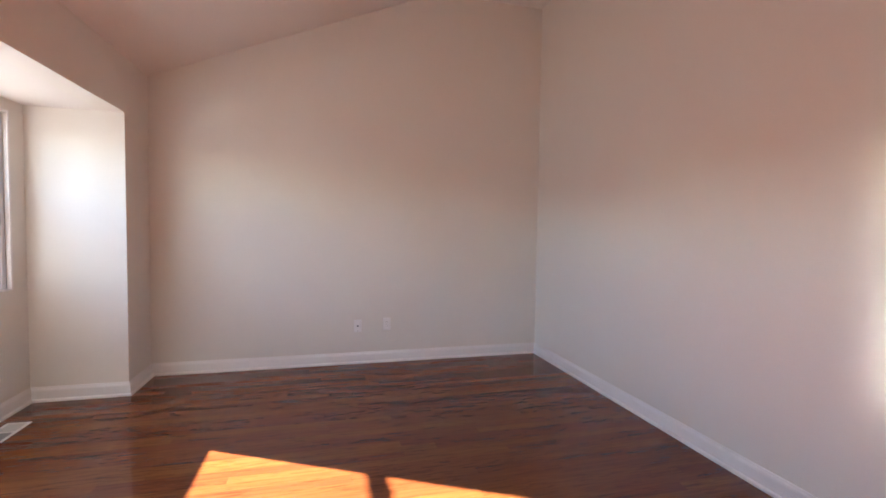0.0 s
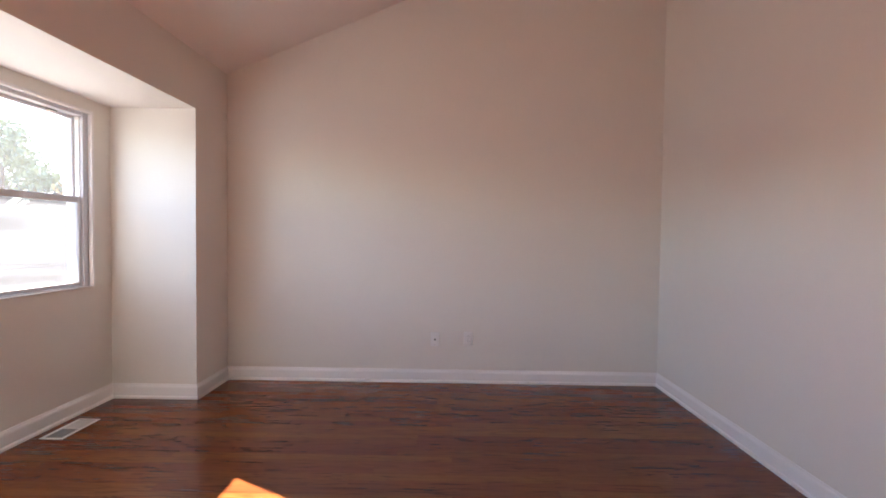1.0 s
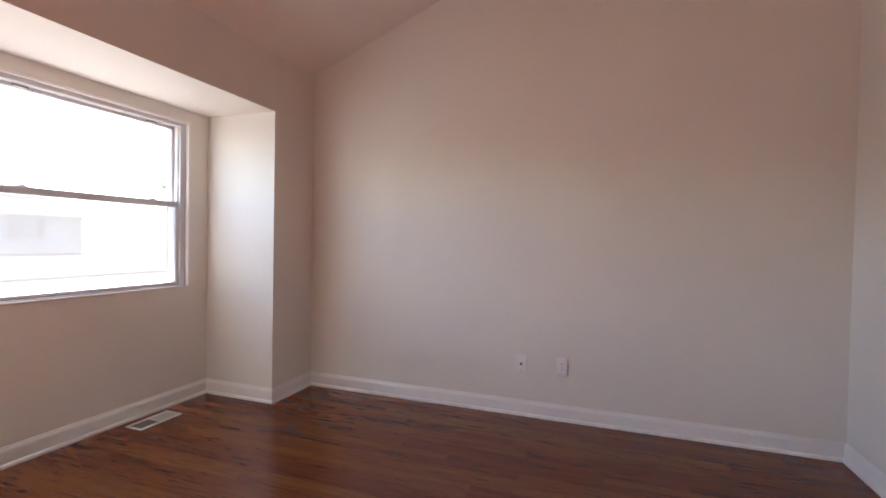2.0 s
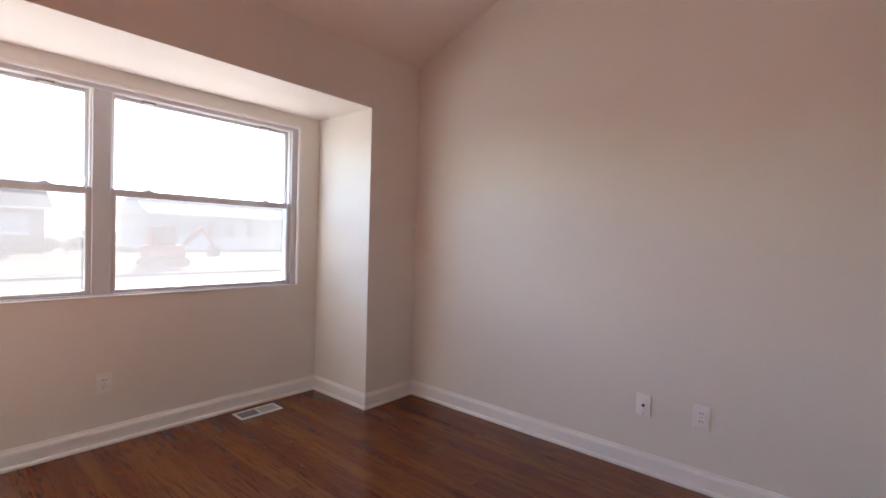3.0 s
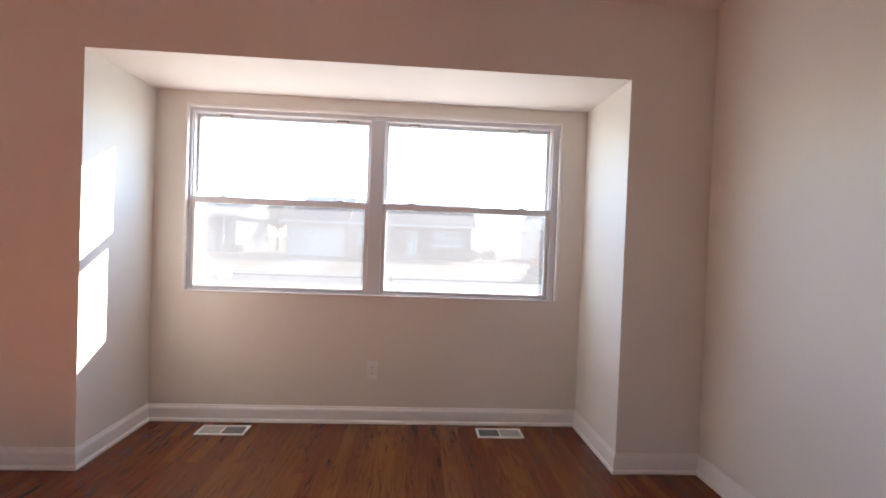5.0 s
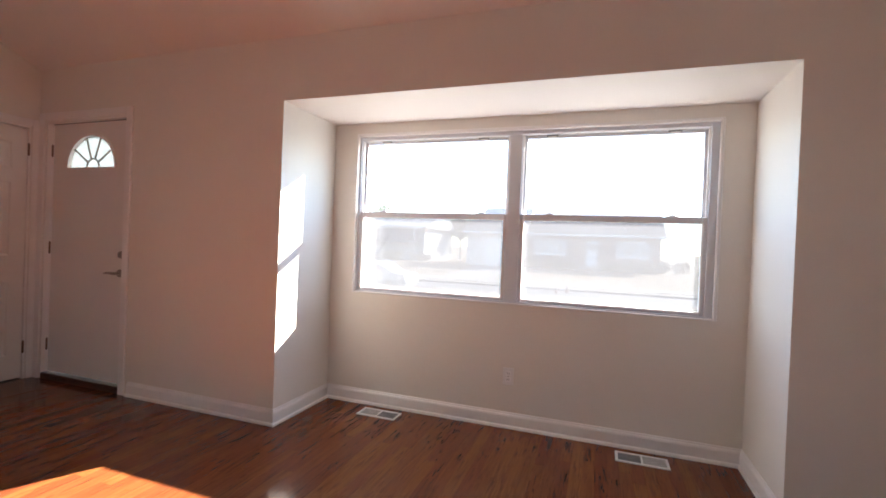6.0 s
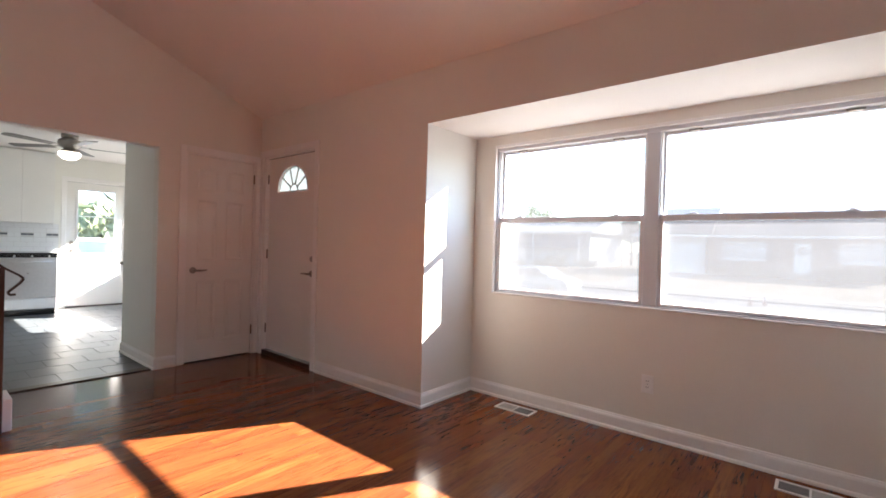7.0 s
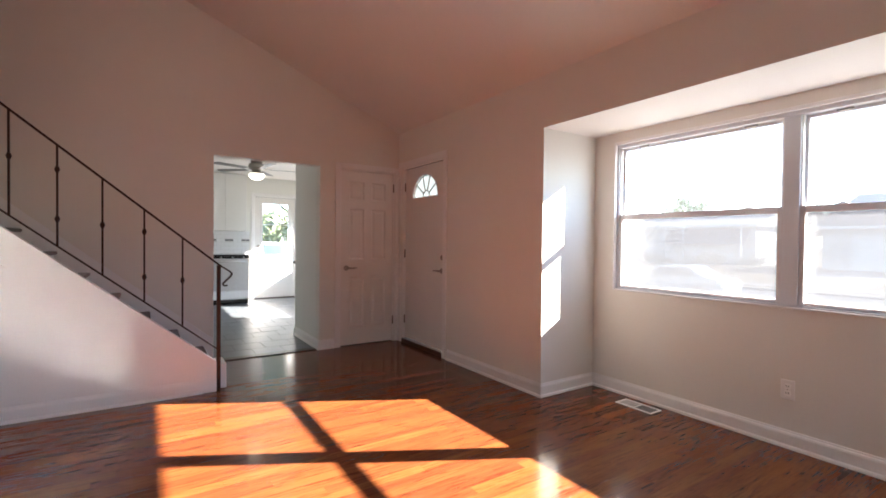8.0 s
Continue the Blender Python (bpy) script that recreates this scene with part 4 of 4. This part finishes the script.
HX = -40.0
house = far_house(HX, -2.9, 8.4, 9, 2.45, 5.0, BRICK, "low brick ranch house with grey roof and dark shutters")
far_window(house, HX + 0.002, -1.9, 0.9, 0.75, 2.1)
far_window(house, HX + 0.002, 5.0, 7.6, 0.75, 2.1)
d = part("door", B(HX + 0.002, HX + 0.07, 2.55, 3.50, GZ + 0.25, 2.05, bevel=0.01), WHITE_OUT, house)
bm = bmesh.new()
for i in range(12):
    t, u = 2 * math.pi * i / 12, 2 * math.pi * (i + 1) / 12
    tube(bm, (HX + 0.10, 3.02 + 0.2 * math.cos(t), 1.5 + 0.2 * math.sin(t)), (HX + 0.10, 3.02 + 0.2 * math.cos(u), 1.5 + 0.2 * math.sin(u)), 0.06, seg=6)
part("wreath", bm, BARK, d, "round wreath")
part("step", B(HX + 0.002, HX + 1.2, 2.2, 3.9, -0.7, GZ + 0.24), CONCRETE, house)
garage = far_house(HX + 0.6, -8.0, -2.95, 8, 2.45, 5.1, SIDING, "attached garage wing with pale siding, hipped roof and white door", hip=1.3)
g = part("garage_door", B(HX + 0.602, HX + 0.66, -6.3, -3.35, -0.47, 1.95), WHITE_OUT, garage)
for k in range(4):
    part("panel", B(HX + 0.6605, HX + 0.685, -6.2, -3.45, -0.42 + k * 0.59, 0.11 + k * 0.59, bevel=0.01), WHITE_OUT, g)

house2 = far_house(-41.2, -25.0, -13.0, 9, 2.85, 4.5, SIDING, "white sided ranch house with a long dark awning", roof=ROOF_PALE)
part("awning", prism(bmesh.new(), [(-41.19, 2.66), (-39.95, 1.30), (-39.95, 1.20), (-41.19, 2.50)], "y", -20.4, -13.3), SHUTTER, house2, "long dark sloping awning")
for y in (-20.2, -18.4, -13.6):
    part("awning_post", B(-39.9, -39.8, y, y + 0.10, -0.6, 2.95), WHITE_OUT, house2)
far_window(house2, -41.198, -19.0, -14.6, 0.25, 1.15, False)
house3 = far_house(-44, 16, 30, 9, 2.6, 4.6, WHITE_OUT, "pale sided house beyond the street", roof=ROOF_PALE)
for y in (18.0, 21.2, 25.0):
    far_window(house3, -43.998, y, y + 1.6, 0.8, 2.1)


def leaves(bm, centre, radius, count, size, rng):
    """Small leaf clumps scattered through an uneven ball."""
    cx, cy, cz = centre
    for _ in range(count):
        v = Vector((rng.gauss(0, 1), rng.gauss(0, 1), rng.gauss(0, 1))).normalized() * radius * rng.uniform(0.35, 1.0)
        p = Vector((cx, cy, cz)) + Vector((v.x, v.y, v.z * 0.8))
        r = Euler((rng.uniform(0, 6), rng.uniform(0, 6), rng.uniform(0, 6))).to_matrix()
        s = size * rng.uniform(0.6, 1.4)
        a = [bm.verts.new(p + r @ Vector(q)) for q in ((-s, 0, 0), (0, -s * 0.45, s * 0.1), (s, 0, 0), (0, s * 0.45, s * 0.1))]
        bm.faces.new(a)


def tree(x, y, height, spread, mat, seed, label):
    rng = random.Random(seed)
    t = thing("tree", label, "tree", "", (x, y, ground_z(x)))
    bm = bmesh.new()
    tube(bm, (0, 0, -0.1), (0.05, 0.03, height * 0.30), height * 0.030, height * 0.022, 8)
    tube(bm, (0.05, 0.03, height * 0.30), (-0.05, 0.1, height * 0.72), height * 0.022, height * 0.008, 8)
    ends = []
    for k in range(9):
        ang = k * 2.4 + rng.uniform(-.3, .3)
        h0 = height * rng.uniform(0.28, 0.6)
        q = (spread * 0.62 * math.cos(ang), spread * 0.62 * math.sin(ang), h0 + height * rng.uniform(0.12, 0.28))
        tube(bm, (0, 0.05, h0), q, height * 0.011, height * 0.004, 6)
        ends.append(q)
    ends += [(0, 0, height * 0.8), (0.3, 0.2, height * 0.9)]
    part("trunk", bm, BARK, t)
    bm = bmesh.new()
    for q in ends:
        for _ in range(2):
            leaves(bm, (q[0] + rng.uniform(-.4, .4), q[1] + rng.uniform(-.4, .4), q[2] + rng.uniform(-.2, .6)), spread * rng.uniform(0.22, 0.40), 130, spread * 0.05, rng)
    part("crown", bm, mat, t)
    return t


def shrub(x, y, r, seed, mat=LEAF):
    rng = random.Random(seed)
    s = thing("shrub", "rounded green leafy shrub on the lawn", "shrub", "garden shrubs", (x, y, ground_z(x)))
    bm = bmesh.new()
    for k in range(4):
        leaves(bm, (rng.uniform(-.4, .4) * r, rng.uniform(-.9, .9) * r, r * 0.55), r * 0.6, 150, r * 0.10, rng)
    part("foliage", bm, mat, s)
    bm = bmesh.new()
    for k in range(4):
        tube(bm, (0, 0, -0.05), (rng.uniform(-.4, .4) * r, rng.uniform(-.6, .6) * r, r * 0.7), 0.03, 0.01, 5)
    part("stem", bm, BARK, s)


for k, (y, r) in enumerate(((-2.0, 0.7), (-0.6, 0.8), (0.8, 0.75), (4.6, 0.8), (6.2, 0.9), (7.9, 1.0), (9.4, 1.1))):
    shrub(HX + 1.1, y, r, k)
for k, (x, y, r) in enumerate(((-36, -14.2, 1.1), (-36.2, -15.6, 0.7), (-36.3, -17.6, 0.6), (-36.2, -19.2, 0.9), (-37.2, -11.6, 0.9))):
    shrub(x, y, r, 40 + k)
tree(-52, -12.5, 5.2, 3.6, LEAF, 3, "broad green tree behind the houses")
tree(-50, -24.0, 7.2, 3.0, LEAF_GLARE, 5, "slim green tree behind the houses")
tree(-30, 32.0, 9.5, 4.6, LEAF_GLARE, 7, "tall thinning tree by the street")
tree(-20, 29.5, 6.2, 3.6, LEAF_GOLD, 8, "small golden autumn tree")
tree(-38, 40.0, 10.5, 5.0, LEAF_GLARE, 9, "tall grey-green tree beyond the street")
for k, (x, y, r) in enumerate(((-1.2, -19.5, 2.2), (-3.3, -18.6, 2.7), (-5.0, -18.2, 2.9), (-6.9, -19.0, 2.5), (1.4, -20.5, 2.3))):
    shrub(x, y, r, 60 + k, LEAF_GLARE)
structure("patio", B(-9, 5, -17, -5.7, GZ - 0.1, GZ + 0.03), CONCRETE, "pale concrete parking pad", "pavement")
tree(-3.2, -21.0, 7.5, 3.6, LEAF, 11, "green garden tree behind the house")
tree(-6.5, -23.0, 8.5, 4.0, LEAF, 12, "green garden tree behind the house")
tree(0.5, -24.0, 8.0, 4.0, LEAF, 13, "green garden tree behind the house")


def car(m, mat, label):
    c = thing("car", label, "car")
    side = [(-2.2, 0.32), (-2.2, 0.72), (-1.95, 0.88), (-1.3, 0.95), (-0.6, 1.42), (0.75, 1.45), (1.45, 1.0), (2.1, 0.92), (2.25, 0.7), (2.22, 0.32)]
    bm = prism(bmesh.new(), side, "y", -0.86, 0.86)
    bmesh.ops.bevel(bm, geom=[e for e in bm.edges], offset=0.06, segments=2, affect="EDGES")
    part("body", bm, mat, c)
    for s in (-1, 1):
        bm = prism(bmesh.new(), [(-1.0, 1.0), (-0.52, 1.34), (0.70, 1.37), (1.2, 1.02)], "y", s * 0.852, s * 0.868)
        part("side_window", bm, CAR_GLASS, c)
    for x in (-1.4, 1.38):
        for s in (-1, 1):
            bm = bmesh.new()
            tube(bm, (x, s * 0.70, 0.32), (x, s * 0.885, 0.32), 0.32, seg=18)
            w = part("wheel", bm, RUBBER, c)
            bm = bmesh.new()
            tube(bm, (x, s * 0.886, 0.32), (x, s * 0.895, 0.32), 0.19, seg=14)
            part("rim", bm, STEEL, w)
    c.matrix_basis = m
    return c


car(pose(-18.7, -6.9, STREET, 0, 0, 91), CAR_SILVER, "silver car parked at the kerb")
car(pose(-2.6, -13.2, GZ + 0.03, 0, 0, 10), WHITE_OUT, "white car parked behind the house")

# white travel trailer on the neighbouring drive
van = thing("travel_trailer", "long white ribbed travel trailer", "trailer", "", (-12.2, 17.5, GZ))
bm = B(-3.6, 3.6, -1.15, 1.15, 0.45, 2.35, bevel=0.12, seg=2)
part("body", bm, WHITE_OUT, van)
for z in (0.85, 1.15, 1.45):
    part("rib", B(-3.5, 3.5, -1.175, -1.1505, z, z + 0.035), STEEL, van)
for x in (-2.4, 0.4):
    part("window", B(x, x + 0.7, -1.17, -1.151, 1.55, 1.95), CAR_GLASS, van)
for x in (-0.5, 0.4):
    bm = bmesh.new()
    tube(bm, (x, -1.12, 0.33), (x, -0.9, 0.33), 0.33, seg=16)
    part("wheel", bm, RUBBER, van)
van.matrix_basis = pose(-12.2, 17.5, GZ, 0, 0, 35)

# small red digger on the street
dig = thing("excavator", "small red excavator with cab and raised arm", "excavator", "", (0, 0, 0))
for s in (-0.55, 0.55):
    bm = prism(bmesh.new(), [(-0.85, 0.12), (-0.65, 0.0), (0.65, 0.0), (0.85, 0.12), (0.85, 0.28), (0.65, 0.40), (-0.65, 0.40), (-0.85, 0.28)], "x", s - 0.14, s + 0.14)
    part("track", bm, RUBBER, dig)
part("body", B(-0.6, 0.6, -0.75, 0.70, 0.42, 0.95, bevel=0.06), RED, dig)
cab = part("cab", B(-0.45, 0.30, -0.55, 0.45, 0.9505, 1.75, bevel=0.05), RED, dig)
part("cab_window", B(0.3005, 0.315, -0.45, 0.35, 1.05, 1.65), CAR_GLASS, cab)
part("cab_window", B(-0.38, 0.22, 0.4505, 0.46, 1.05, 1.65), CAR_GLASS, cab)
bm = bmesh.new()
for a, b, r in (((0.1, 0.65, 0.8), (0.1, 1.5, 1.75), 0.11), ((0.1, 1.5, 1.75), (0.1, 2.1, 0.95), 0.09)):
    tube(bm, a, b, r, r * 0.8, 8)
part("arm", bm, RED, dig)
part("bucket", prism(bmesh.new(), [(1.95, 0.95), (2.3, 0.9), (2.25, 0.45), (1.85, 0.4)], "x", -0.15, 0.35), RUBBER, dig)


dig.matrix_basis = Matrix.Translation((-29.9, 12.5, ground_z(-29.9))) @ Matrix.Scale(1.4, 4)


def traffic_cone(x, y):
    c = thing("traffic_cone", "small orange traffic cone with a pale band", "traffic cone", "traffic cones", (x, y, STREET))
    part("base", B(-0.13, 0.13, -0.13, 0.13, 0.0, 0.025, bevel=0.008), RUBBER, c)
    part("cone", lathe(bmesh.new(), [(0.10, 0.0255), (0.062, 0.22), (0.030, 0.40), (0.024, 0.42)], (0, 0, 0), 14), CONE, c)
    part("band", lathe(bmesh.new(), [(0.066, 0.215), (0.047, 0.31)], (0, 0, 0), 14), WHITE_OUT, c, "pale reflective band")
    return c


cone = traffic_cone(-23.4, 1.60)
cone.scale = (1.1, 1.1, 1.1)
copy_thing(cone, pose(-24.0, 2.10, STREET))


# ---- floor boards and tiles, laid piece by piece ----
rng = random.Random(21)
PITCH, GAP, THICK = 0.0635, 0.0001, 0.0118
plank_meshes = {}


def plank_mesh(n):
    """A strip n tenths of a metre long with eased edges, shared by all strips of that length."""
    if n not in plank_meshes:
        h, w, e = n * 0.05 - GAP / 2, PITCH / 2 - GAP / 2, 0.0002
        bm = bmesh.new()
        lo = [bm.verts.new((x, y, -THICK)) for x, y in ((-h, -w), (h, -w), (h, w), (-h, w))]
        md = [bm.verts.new((x, y, -e)) for x, y in ((-h, -w), (h, -w), (h, w), (-h, w))]
        hi = [bm.verts.new((x, y, 0)) for x, y in ((-h + e, -w + e), (h - e, -w + e), (h - e, w - e), (-h + e, w - e))]
        for a, b in ((lo, md), (md, hi)):
            for i in range(4):
                bm.faces.new((a[i], a[(i + 1) % 4], b[(i + 1) % 4], b[i]))
        bm.faces.new(hi)
        bm.faces.new(lo[::-1])
        plank_meshes[n] = mesh_of("plank", bm, OAK)
    return plank_meshes[n]


rows = int((NY - SY) / PITCH) + 1
for r in range(rows):
    y = SY + PITCH * (r + 0.5)
    x_end = EX + 0.02
    x = (BX - 0.02) if BAY0 - 0.05 < y < BAY1 + 0.05 else (WX - 0.10)
    x -= 0.1 * rng.randint(0, 9)
    while x < x_end:
        n = rng.choice((9, 11, 13, 15, 17, 19))
        a, b = max(x, (BX - 0.06) if BAY0 - 0.05 < y < BAY1 + 0.05 else WX - 0.13), min(x + n * 0.1, x_end + 0.1)
        m = max(1, round((b - a) / 0.1))
        p = new("plank", plank_mesh(m))
        p.location = (a + m * 0.05, y, 0)
        p.rotation_euler = (rng.gauss(0, 0.0010), 0, 0)
        p.parent = floor
        x = a + m * 0.1

kitchen_floor = bpy.data.objects["floor_kitchen"]
TS = 0.305
tile_me = mesh_of("tile", B(-TS / 2 + 0.0022, TS / 2 - 0.0022, -TS / 2 + 0.0022, TS / 2 - 0.0022, -0.0025, 0.0, bevel=0.0012), SLATE)
for i in range(15):
    for j in range(13):
        x = KX0 + 0.10 + TS * (j + 0.5 * (i % 2)) - 0.15
        y = SY - 0.10 - TS * (i + 0.5)
        if not (KX0 + 0.05 < x < KX1 - 0.05) or (x < OPEN0 and y > RY - 0.1):
            continue
        t = new("tile", tile_me)
        t.location = (x, y, rng.uniform(-0.0008, 0.0008))
        t.parent = kitchen_floor
